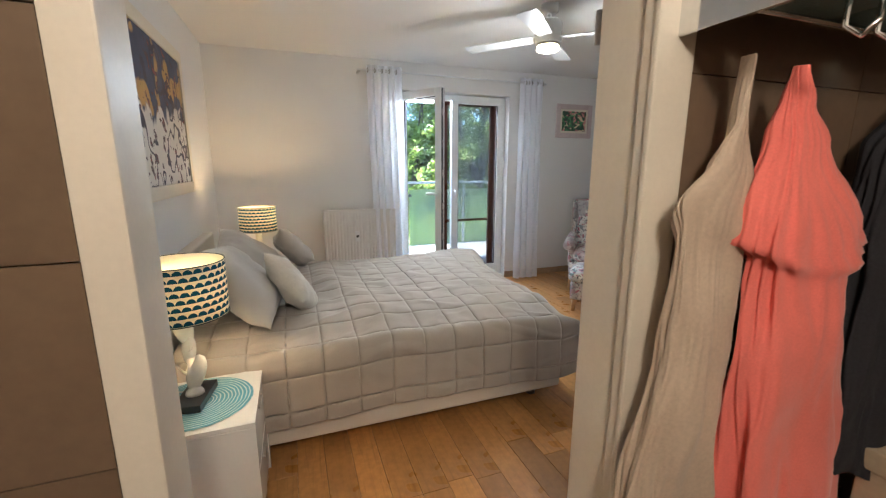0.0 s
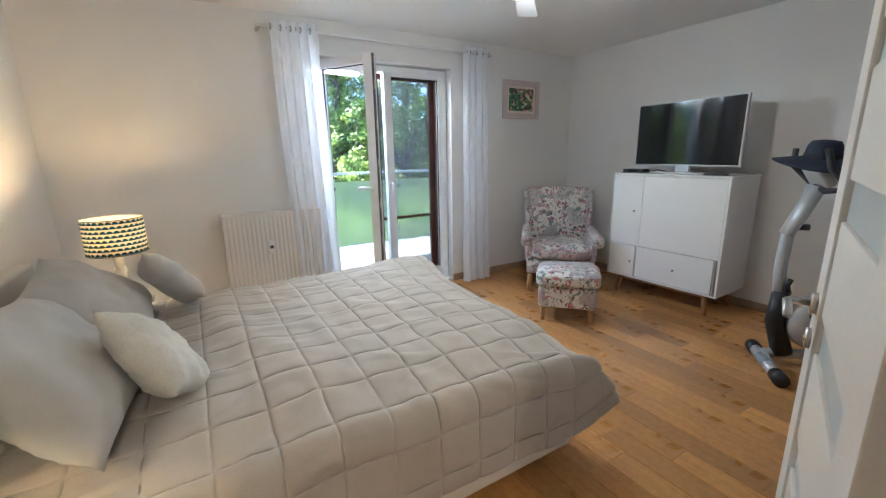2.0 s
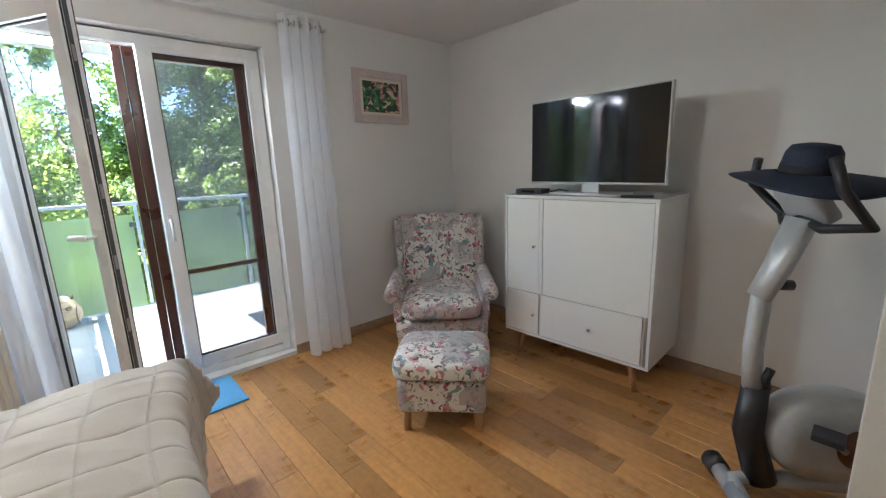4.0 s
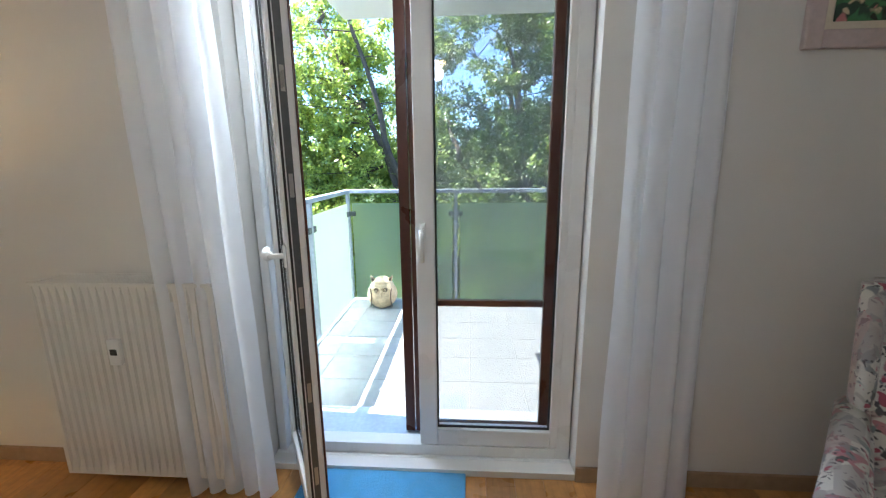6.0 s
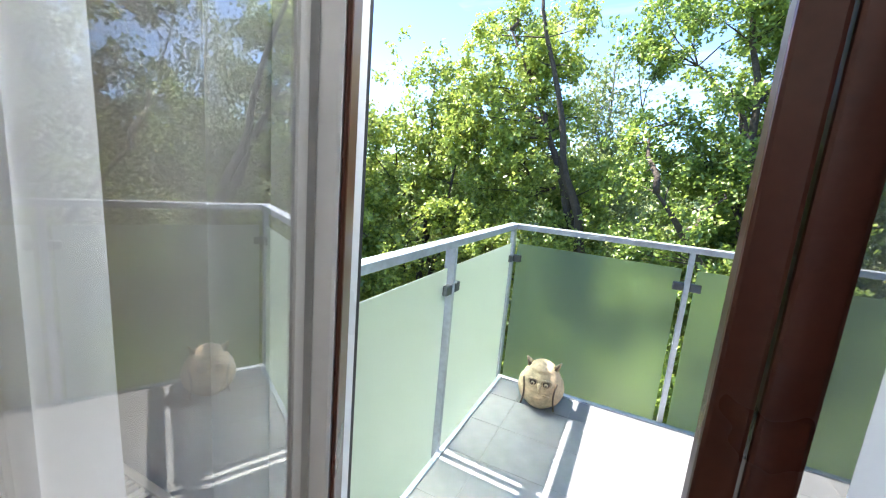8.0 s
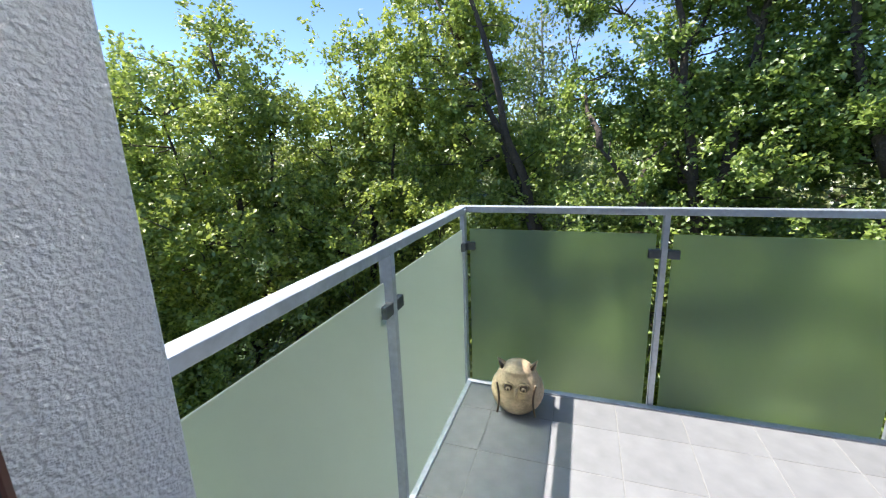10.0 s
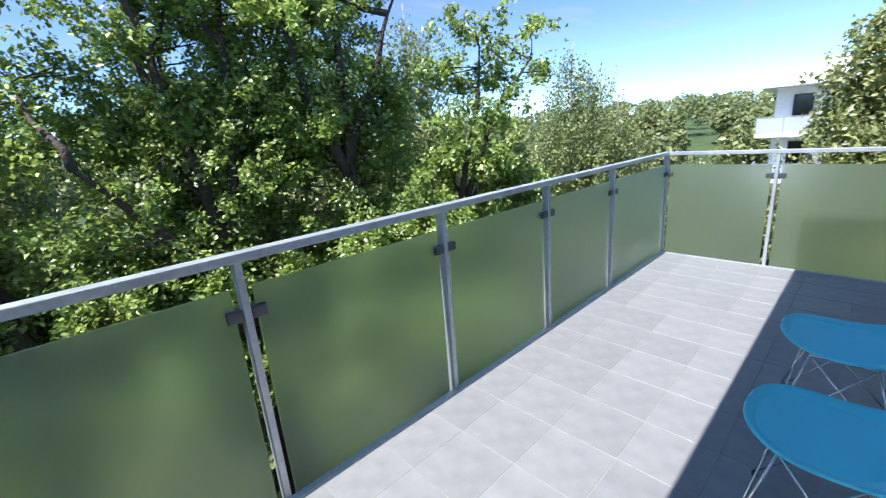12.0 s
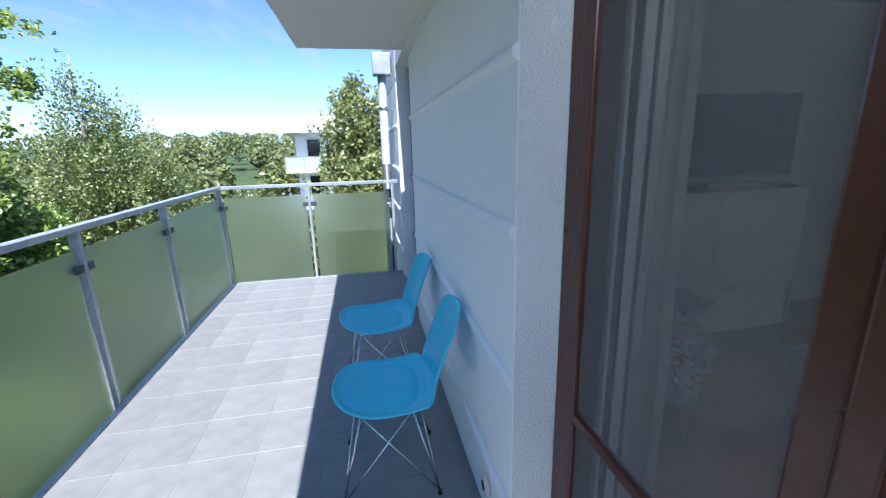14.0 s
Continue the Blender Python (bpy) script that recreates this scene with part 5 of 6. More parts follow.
sheet(bm, 48, 8, brim, closed_u=True)
ob = part("brim", bm, NAVY, ht, "", True)
so = ob.modifiers.new("thickness", "SOLIDIFY")
so.thickness = 0.004
part("crown", lathe(bmesh.new(), [(0.088, -0.004), (0.086, 0.03), (0.08, 0.07), (0.066, 0.093), (0.03, 0.1), (0.0, 0.096)], 40), NAVY, ht, "", True)
part("hat_band", lathe(bmesh.new(), [(0.0885, 0.001), (0.0895, 0.004), (0.0885, 0.024), (0.0875, 0.026)], 40, open_ends=True), BLACK_CLOTH, ht, "", True)

# ---- ceiling fan ----
fn = thing("ceiling_fan", "white four-bladed ceiling fan with a lit round lamp", "ceiling fan", pose(2.508, 3.218, 0))
part("canopy", lathe(bmesh.new(), [(0.062, ZC - 0.002), (0.062, ZC - 0.05), (0.04, ZC - 0.06), (0.0, ZC - 0.06)], 32), WHITEPVC, fn, "", True)
part("downrod", tube(bmesh.new(), [(0, 0, ZC - 0.05), (0, 0, 2.38)], 0.014, 14), WHITEPVC, fn, "", True)
part("motor", lathe(bmesh.new(), [(0.0, 2.4), (0.075, 2.4), (0.09, 2.38), (0.09, 2.26), (0.083, 2.25), (0.0, 2.25)], 36), WHITEPVC, fn, "", True)
part("lamp_ring", lathe(bmesh.new(), [(0.0, 2.249), (0.078, 2.249), (0.08, 2.235), (0.0, 2.235)], 36), STEEL, fn, "", True)
part("diffuser", lathe(bmesh.new(), [(0.0, 2.234), (0.074, 2.234), (0.078, 2.21), (0.06, 2.2), (0.0, 2.197)], 36), LIT_DIFFUSER, fn, "lit round diffuser", True)
for k in range(4):
    a = radians(134 + 90 * k)
    bm = bmesh.new()

    def blade(u, v):
        r = 0.085 + u * 0.52
        w = (0.045 + 0.022 * u) * (1 if u < 0.97 else 0.85)
        return Vector((r, (v - 0.5) * 2 * w, 2.29 + (v - 0.5) * 0.014 - 0.015 * u))
    sheet(bm, 12, 4, blade)
    bmesh.ops.rotate(bm, verts=bm.verts, matrix=Matrix.Rotation(a, 3, "Z"))
    ob = part("blade", bm, WHITEPVC, fn, "flat white blade")
    so = ob.modifiers.new("thickness", "SOLIDIFY")
    so.thickness = 0.006

# ---- balcony things ----
ow = bmesh.new()
bmesh.ops.create_uvsphere(ow, u_segments=56, v_segments=40, radius=1.0)
for v in ow.verts:
    x, y, z = v.co
    px, py, k = x * 0.131, y * 0.125, 0.16 + 0.163 * max(z, -0.93)
    wide = 1.05 - 0.1 * (k / 0.31) ** 2 + (0.03 if k < 0.16 else 0)
    px, py = px * wide, py * wide
    # a flattened face, and wings that stand off the flanks with their feathers
    if y < 0 and 0.13 < k < 0.27:
        py += 0.014 * (1 - (px / 0.1) ** 2 if abs(px) < 0.1 else 0)
    if abs(x) > 0.66 and 0.05 < k < 0.2:
        px *= 1.07 + 0.012 * math.sin(k * 420) * math.sin(y * 40)
    if y < 0 and abs(px) < 0.08 and 0.04 < k < 0.14:
        py -= 0.003 * math.sin(px * 240) * math.sin(k * 260)
    v.co = Vector((px, py, k))
for s in (-1, 1):
    tube(ow, [(s * 0.075, 0.0, 0.272), (s * 0.092, -0.008, 0.305), (s * 0.108, -0.014, 0.332)], 0.03, 12, 0.005, flat=0.6)
    ring = [(s * 0.042 + 0.029 * math.cos(a), -0.113 + 0.02 * abs(math.cos(a)) * (0.35 if s * math.cos(a) < 0 else 1), 0.21 + 0.026 * math.sin(a)) for a in (2 * math.pi * k / 28 for k in range(29))]
    tube(ow, ring, 0.006, 8)
    tube(ow, [(s * 0.042, -0.1, 0.208), (s * 0.042, -0.124, 0.208)], 0.014, 18, 0.012)
tube(ow, [(0, -0.112, 0.205), (0, -0.133, 0.188), (0, -0.13, 0.16)], 0.013, 10, 0.004)
tube(ow, [(0.03, -0.125, 0.145), (0.07, -0.115, 0.135)], 0.006, 8)
plain = len(ow.faces)
for s in (-1, 1):
    # dark inner ears, sockets, pupils and the seams of the wings
    tube(ow, [(s * 0.078, -0.024, 0.28), (s * 0.1, -0.026, 0.318)], 0.014, 10, 0.003, flat=0.5)
    tube(ow, [(s * 0.042, -0.09, 0.212), (s * 0.042, -0.117, 0.212)], 0.023, 20, 0.02)
    tube(ow, [(s * 0.042, -0.12, 0.208), (s * 0.042, -0.1275, 0.208)], 0.007, 12, 0.006)
    seam = [(s * (0.104 - 0.012 * math.sin(q * 3.1)), -0.098 + 0.018 * (q - 0.5) ** 2, 0.225 - 0.185 * q) for q in (k / 9 for k in range(10))]
    tube(ow, seam, 0.0055, 8)
ow.faces.ensure_lookup_table()
for f in ow.faces[plain:]:
    f.material_index = 1
owl = part("owl_figure", ow, OWL, None, "round glazed stoneware owl standing in the balcony corner", True)
owl.data.materials.append(OWL_DARK)
tagged(owl, category="garden ornament")
owl.matrix_world = pose(1.93, 7.31, -0.01, 0, 0, 4)


def shell_chair(m, label):
    top = thing("balcony_chair", label, "chair", m, "balcony chairs")
    bm = bmesh.new()

    def seat_z(q):
        return 0.448 - 0.032 * math.sin(math.pi * min(q * 0.9, 1))

    def seat(u, v):
        """v runs from the front lip over the seat and up the back; u across it. The chair faces its own -y."""
        x = u * 2 - 1
        t = v * 1.0
        if t < 0.52:
            q = (t / 0.52) ** 1.6
            y, z = -0.235 + 0.405 * q, seat_z(q)
            s = max(0.0, (0.55 - q) / 0.55)
            w = 0.238 * (1 - s ** 2.4) ** (1 / 2.4)
            return Vector((x * w, y, z + 0.03 * min((s ** 2.4 + abs(x * w / 0.238) ** 2.4), 1) ** 2))
        elif t < 0.66:
            q = (t - 0.52) / 0.14
            a = q * radians(72)
            y, z = 0.17 + 0.075 * math.sin(a), seat_z(1) + 0.075 * (1 - math.cos(a)) * 1.1
            w = 0.238 - 0.058 * q
            dish = 0.03 * abs(x) ** 4.8
        else:
            q = (t - 0.66) / 0.34
            y, z = 0.2413 + 0.122 * q ** 1.15, seat_z(1) + 0.057 + 0.335 * q
            w = 0.18 - 0.005 * math.sin(math.pi * q) - 0.03 * max(q - 0.7, 0) / 0.3
            if q > 0.9:
                w *= 1 - 0.25 * ((q - 0.9) / 0.1) ** 2
            dish = 0.0
        fold = 0.045 * abs(x) ** 2.4
        if t >= 0.52:
            s = min((t - 0.52) / 0.14, 1)
            return Vector((x * w, y - fold * s * 0.8, z + dish * (1 - s)))
        return Vector((x * w, y, z + dish))
    sheet(bm, 24, 60, seat)
    ob = part("shell", bm, TURQUOISE, top, "turquoise moulded shell", True)
    so = ob.modifiers.new("thickness", "SOLIDIFY")
    so.thickness, so.offset = 0.012, -1
    bm = bmesh.new()

    def pad(u, v):
        a, r = 2 * math.pi * u, v
        c = abs(math.cos(a)) ** 0.7 * (1 if math.cos(a) >= 0 else -1)
        s = abs(math.sin(a)) ** 0.7 * (1 if math.sin(a) >= 0 else -1)
        x, y = 0.212 * c * r, -0.022 + 0.193 * s * r
        q = (y + 0.235) / 0.405
        s = max(0.0, (0.55 - q) / 0.55)
        z = seat_z(q) + 0.03 * min(s ** 2.4 + abs(x / 0.238) ** 2.4, 1) ** 2
        return Vector((x, y, z + 0.003 + 0.02 * (1 - r ** 8)))
    sheet(bm, 40, 8, pad, closed_u=True)
    part("seat_pad", bm, TURQ_PAD, top, "turquoise seat cushion", True)
    for s in (-1, 1):
        for y in (-0.19, 0.2):
            foot = Vector((s * 0.2, y * 1.08, 0.012))
            bm = tube(bmesh.new(), [foot, (s * 0.1, y * 0.55, 0.405)], 0.0045, 8)
            lg = part("leg", bm, CHROME, top, "chrome wire leg", True)
            part("foot_cap", tube(bmesh.new(), [(foot.x, foot.y, 0.0), (foot.x, foot.y, 0.018)], 0.011, 12), RUBBER, lg, "black foot cap", True)
        part("brace", tube(bmesh.new(), [(s * 0.2, -0.205, 0.02), (s * 0.16, 0.1, 0.4)], 0.0035, 8), CHROME, top, "", True)
        part("brace", tube(bmesh.new(), [(s * 0.2, 0.216, 0.02), (s * 0.16, -0.1, 0.4)], 0.0035, 8), CHROME, top, "", True)
    for y in (-0.19, 0.2):
        part("brace", tube(bmesh.new(), [(-0.2, y * 1.08, 0.02), (0.1, y * 0.7, 0.4)], 0.0035, 8), CHROME, top, "", True)
        part("brace", tube(bmesh.new(), [(0.2, y * 1.08, 0.02), (-0.1, y * 0.7, 0.4)], 0.0035, 8), CHROME, top, "", True)
    part("under_frame", tube(bmesh.new(), [(-0.14, -0.11, 0.404), (0.14, -0.11, 0.404), (0.14, 0.12, 0.404), (-0.14, 0.12, 0.404), (-0.14, -0.11, 0.404)], 0.005, 8), CHROME, top, "", True)
    return top


ch = shell_chair(pose(3.885, 5.922, 0.0, 0, 0, 178), "turquoise plastic shell chair with chrome wire legs")
copy_thing(ch, pose(4.68, 5.93, 0.0, 0, 0, 183))

# downpipe and its gutter box at the far corner
dp = thing("downpipe", "grey metal downpipe with a square hopper", "downpipe")
part("pipe", tube(bmesh.new(), [(7.33, 5.66, -6), (7.33, 5.66, 2.33)], 0.05, 20), ZINC, dp, "", True)
part("lower_sleeve", tube(bmesh.new(), [(7.33, 5.66, -5.9), (7.33, 5.66, 1.32)], 0.056, 20), CLAMP, dp, "darker lower sleeve", True)
part("hopper", boxes((7.23, 5.56, 2.33, 7.43, 5.76, 2.56), bevel=0.008), ZINC, dp, "square hopper box")
for z in (0.3, 1.95):
    part("pipe_clip", tube(bmesh.new(), [(7.33, 5.66, z), (7.33, 5.66, z + 0.03)], 0.0575, 20), STEEL, dp, "", True)
    part("clip_arm", boxes((7.325, YO - 0.012, z + 0.01, 7.335, 5.605, z + 0.02)), STEEL, dp)
so_ = thing("wall_socket", "round outdoor socket with a cream cover low on the facade", "socket", pose(3.517, YO, 0.165))
bm = lathe(bmesh.new(), [(0.0, 0.0), (0.042, 0.0), (0.042, 0.012), (0.036, 0.02), (0.0, 0.02)], 28)
bmesh.ops.rotate(bm, verts=bm.verts, matrix=Matrix.Rotation(radians(-90), 3, "X"))
part("cover", bm, IVORYFRAME, so_, "", True)
bm = lathe(bmesh.new(), [(0.0, 0.0205), (0.02, 0.0205), (0.02, 0.024), (0.0, 0.024)], 20)
bmesh.ops.rotate(bm, verts=bm.verts, matrix=Matrix.Rotation(radians(-90), 3, "X"))
part("outlet", bm, BLACKPLASTIC, so_, "", True)

# ---- clothes and towel rack in the bathroom ----
rk = thing("towel_rack", "chrome towel shelf with hooks on the brown tiled wall", "towel rack")
part("rail", tube(bmesh.new(), [(1.5, 1.02, 1.70), (2.3, 1.02, 1.70)], 0.008, 10), CHROME, rk, "", True)
part("rail", tube(bmesh.new(), [(1.5, 1.16, 1.70), (2.3, 1.16, 1.70)], 0.008, 10), CHROME, rk, "", True)
for x in (1.5, 2.3):
    part("end_bracket", boxes((x - 0.006, 1.0, 1.66, x + 0.006, YB - 0.0, 1.78), bevel=0.002), CHROME, rk)
HOOKS = (1.61, 1.70, 1.80, 2.2)
for x in HOOKS:
    part("hook", tube(bmesh.new(), [(x, 1.02, 1.694), (x, 1.02, 1.63), (x, 0.995, 1.61), (x, 0.975, 1.63)], 0.005, 8), CHROME, rk, "", True)
for k, (x0, x1) in enumerate(((1.54, 1.86), (1.88, 2.24))):
    tw = bmesh.new()
    rounded(tw, x0, 0.98, 1.711, x1, 1.22, 1.82 + 0.02 * k, 0.045, 0.01, n=10, seed=k * 3.0)
    tagged(part("towel", tw, TEAL_CLOTH, None, "folded dark teal towel on the shelf", True), category="towel", group="folded towels")


def garment(name, label, mat, x, y, ztop, rows, folds, seed):
    """A hung garment: rows of (drop, half width, thickness, shift), pleated more towards its hem."""
    bm = bmesh.new()
    drops = [r[0] for r in rows]

    def row(dz):
        for a, b in zip(rows, rows[1:]):
            if dz <= b[0]:
                k = (dz - a[0]) / max(b[0] - a[0], 1e-6)
                k = k * k * (3 - 2 * k)
                return [p + (q - p) * k for p, q in zip(a, b)]
        return rows[-1]

    def place(u, v):
        a = 2 * math.pi * u
        dz, w, t, sh = row(max(v * drops[-1] + 0.045 * math.sin(2 * a + seed) * min(v * 4, 1) * (1 - v), 0))
        dz = v * drops[-1]
        f = 1 + 0.16 * v * math.sin(folds * a + seed + 2 * v) + 0.12 * noise.noise((math.cos(a) * 2 + seed, math.sin(a) * 2, v * 4)) + 0.09 * (1 - 3 * abs(noise.noise((math.cos(a) * 4, math.sin(a) * 4 + seed, v * 5))))
        return Vector((x + sh + w * f * math.cos(a), y + t * f * math.sin(a) + 0.015 * noise.noise((a, v * 6, seed)), ztop - dz + 0.012 * v * math.sin(3 * a + seed)))
    sheet(bm, 120, 80, place, closed_u=True)
    ob = part(name, bm, mat, None, label, True)
    return tagged(ob, category="clothes", group="hung clothes")


dress = garment("nightdress", "beige satin nightdress hanging from a hook", BEIGE_CLOTH, 1.61, 1.165, 1.62, [(0, 0.008, 0.01, 0), (0.13, 0.02, 0.012, 0), (0.2, 0.05, 0.025, -0.01), (0.31, 0.1, 0.035, -0.05), (0.36, 0.085, 0.03, -0.05), (0.6, 0.09, 0.04, -0.05), (0.95, 0.13, 0.045, -0.08), (1.15, 0.15, 0.045, -0.1)], 7, 0.5)
robe = garment("bathrobe", "coral red bathrobe hanging from a hook", CORAL, 1.70, 1.13, 1.60, [(0, 0.012, 0.012, 0), (0.06, 0.03, 0.025, 0.01), (0.14, 0.07, 0.04, 0.03), (0.34, 0.17, 0.055, 0.09), (0.38, 0.19, 0.065, 0.1), (0.4, 0.14, 0.05, 0.1), (0.7, 0.17, 0.06, 0.13), (1.0, 0.21, 0.065, 0.17), (1.2, 0.23, 0.065, 0.2)], 6, 1.7)
garment("jacket", "black jacket hanging from a hook", BLACK_CLOTH, 2.18, 1.14, 1.6, [(0, 0.015, 0.012, 0), (0.06, 0.06, 0.03, 0), (0.16, 0.13, 0.06, 0), (0.5, 0.14, 0.07, 0), (1.0, 0.15, 0.07, 0)], 6, 3.3)
bx = thing("storage_box", "stacked beige storage box in the bathroom", "box", pose(2.31, 0.93, 0.0))
part("box", boxes((-0.17, -0.16, 0.0, 0.17, 0.16, 0.62), bevel=0.006), CARTON, bx)
part("lid", boxes((-0.178, -0.168, 0.62, 0.178, 0.168, 0.68), bevel=0.006), CARTON, bx)


# ---- outdoors ----
GZ = -9.0
bm = bmesh.new()


def land(u, v):
    x, y = -700 + 1600 * u, -500 + 1700 * v
    far = max(math.hypot(x - 3, y - 6) - 55, 0)
    hill = 22 * (1 - math.exp(-far / 330)) + 4 * noise.noise((x / 150, y / 150, 2.0)) * min(far / 60, 1)
    return Vector((x, y, GZ + hill * min(far / 40, 1)))


sheet(bm, 120, 120, land)
structure("ground", bm, LAWN, "green lawn and wooded land around the house", True)


def ground_at(x, y):
    return land((x + 700) / 1600, (y + 500) / 1700).z


def leaf_mesh(name, centres, size, mat, rng, droop=0.0):
    """Many single leaves: each a folded lozenge of four triangles' width, lying mostly face up; droop: how far they hang."""
    n = len(centres)
    up = rng.normal(size=(n, 3)) * 0.68 + np.array([-0.25, -0.2, 0.62 - 0.4 * droop])
    up /= np.linalg.norm(up, axis=1)[:, None]
    d = rng.normal(size=(n, 3)) - np.array([0, 0, 2.0 * droop])
    d -= up * np.sum(d * up, axis=1)[:, None]
    d /= np.linalg.norm(d, axis=1)[:, None] + 1e-9
    w = np.cross(d, up)
    s = size * rng.uniform(0.65, 1.45, size=(n, 1))
    p0, p2 = centres - d * s * 0.55, centres + d * s * 0.55 - up * s * 0.08
    p1, p3 = centres + w * s * 0.36 + up * s * 0.1 + d * s * 0.1, centres - w * s * 0.36 + up * s * 0.1 + d * s * 0.1
    verts = np.stack([p0, p1, p2, p3], 1).reshape(-1, 3).astype(np.float32)
    i = np.arange(n, dtype=np.int32)[:, None] * 4
    loops = np.concatenate([i, i + 1, i + 2, i, i + 2, i + 3], 1).ravel()
    me = bpy.data.meshes.new(name)
    me.vertices.add(len(verts))
    me.vertices.foreach_set("co", verts.ravel())
    me.loops.add(len(loops))
    me.loops.foreach_set("vertex_index", loops)
    me.polygons.add(2 * n)
    me.polygons.foreach_set("loop_start", np.arange(0, 6 * n, 3, dtype=np.int32))
    me.polygons.foreach_set("loop_total", np.full(2 * n, 3, dtype=np.int32))
    me.update()
    me.materials.append(mat)
    return me


def wavy(a, b, bow, rng, n=7):
    """A bent line from a to b, sagging sideways by chance."""
    k = Vector((rng.normal(), rng.normal(), rng.normal() * 0.5)) * bow * (b - a).length
    k2 = Vector((rng.normal(), rng.normal(), rng.normal())) * bow * 0.35 * (b - a).length
    return [a.lerp(b, i / (n - 1)) + k * math.sin(math.pi * i / (n - 1)) + k2 * math.sin(3 * math.pi * i / (n - 1)) for i in range(n)]


def tree(name, label, m, stems, lobes, clusters, leaves, size, leaf_mat, bark, seed, girth=0.2, clump=0.3, limbs=16, droop=0.0, group="trees"):
    """Stems as lines of points, limbs that reach out into the lobes (x, y, z, radius, half height), and leaves in sprays about the twigs' ends."""
    rng = np.random.default_rng(seed)
    top = thing(name, label, "tree", m, group)
    bm = bmesh.new()
    wood = []
    for k, st in enumerate(stems):
        pts = [Vector(p) for p in st]
        fine = []
        for a, b in zip(pts, pts[1:]):
            fine += [a.lerp(b, q / 5) for q in range(5)]
        fine.append(pts[-1])
        fine = [p + Vector((noise.noise((p.z * 0.6, seed, k)), noise.noise((p.z * 0.6, seed + 7, k)), 0)) * 0.22 for p in fine]
        g = girth * (1 if k == 0 else 0.7)
        tube(bm, fine, g, 10, g * 0.18)
        wood += fine[len(fine) // 4:]
    share = np.array([l[3] ** 2 * l[4] for l in lobes])
    share /= share.sum()
    spots = []
    for q in rng.choice(len(lobes), clusters, p=share):
        v = rng.normal(size=3)
        v /= np.linalg.norm(v)
        r = rng.uniform(0.25, 1.0) ** 0.5 * (1 + 0.16 * rng.normal())
        x, y, z, rad, half = lobes[q]
        spots.append(Vector((x + v[0] * r * rad, y + v[1] * r * rad, z + v[2] * r * half)))
    joints = []
    for e in spots[:limbs]:
        root = min(wood, key=lambda p: (p - e).length + 2.2 * max(p.z - e.z + 0.9, 0))
        line = wavy(root, e, 0.1, rng)
        tube(bm, line, girth * rng.uniform(0.26, 0.42), 7, 0.014)
        joints += line[2:]
    for e in spots[limbs:]:
        root = min(joints + wood, key=lambda p: (p - e).length + 1.2 * max(p.z - e.z, 0))
        tube(bm, wavy(root, e, 0.09, rng, 4), 0.02, 5, 0.006, caps=False)
    part("trunk", bm, bark, top, "", True)
    ends = np.array([tuple(e) for e in spots])
    pick = rng.integers(0, len(ends), leaves)
    grow = rng.uniform(0.55, 1.4, size=len(ends))
    # each spray has a few twig tips of its own
    tips = rng.normal(size=(len(ends), 7, 3)) * clump * grow[:, None, None]
    tips[:, :, 2] *= 0.85
    off = rng.normal(size=(leaves, 3)) * clump * 0.36
    pts = ends[pick] + tips[pick, rng.integers(0, 7, leaves)] + off
    if droop:
        pts[:, 2] -= np.abs(rng.normal(size=leaves)) * clump * 3.2 * droop
    crown = new("crown", leaf_mesh("crown", pts, size, leaf_mat, rng, droop))
    crown.parent = top
    return top


def turned(x, y, deg, s=1.0, sink=0.0):
    return Matrix.Translation((x, y, ground_at(x, y) - sink)) @ Matrix.Rotation(radians(deg), 4, "Z") @ Matrix.Diagonal((s, s, s, 1))


# the oaks before the railing, from the one with the bare leaning stem to the one that leans over with a broken limb
tree("oak_tree", "tall oak with a dark leaning stem before the balcony", turned(1.1, 16.2, 0),
     [[(0.3, 0, 0), (0.2, 0, 7), (-0.3, -0.2, 9.6), (-1.0, -0.4, 12.0), (-1.9, -0.5, 15.3)], [(0.1, 0, 8.2), (-0.9, 0.2, 10.4), (-1.7, 0.2, 12.4), (-2.9, 0.5, 14.6)]],
     [(-2.8, 1.0, 12.6, 1.9, 3.0), (-1.7, 0.9, 14.6, 1.3, 1.6), (-2.1, 1.2, 9.2, 2.5, 3.2), (0.0, 1.2, 9.4, 1.4, 2.4), (-0.2, 0.6, 6.0, 2.4, 2.4)],
     330, 76000, 0.1, LEAF_LIME, BARK, 11, 0.2, 0.27, 20, group="near trees")
tree("oak_tree", "large forked oak with dark limbs close to the balcony", turned(4.6, 15.2, 0),
     [[(0.2, 0, 0), (0.1, 0, 6.5), (-0.05, 0, 9.2), (-0.5, 0.1, 11.6), (-1.0, 0.2, 14.8)], [(0.1, 0, 8.6), (0.5, 0, 10.4), (0.75, -0.1, 13.0), (0.9, -0.1, 15.4)], [(0.1, 0, 7.4), (-1.2, -0.6, 9.4), (-2.1, -0.9, 10.4)]],
     [(-1.5, 0.8, 13.8, 1.6, 2.0), (0.7, 0.9, 14.2, 1.9, 2.0), (-1.7, 0.2, 11.4, 1.4, 1.2), (1.3, 0.4, 11.2, 1.5, 1.3), (0.2, 1.4, 10.6, 2.4, 2.0), (0.4, 1.3, 8.0, 2.4, 1.6), (-1.6, 0.4, 8.2, 1.5, 1.5), (0.2, 0.0, 6.2, 2.6, 2.0)],
     400, 122000, 0.092, LEAF_OAK, BARK, 29, 0.21, 0.29, 22, group="near trees")
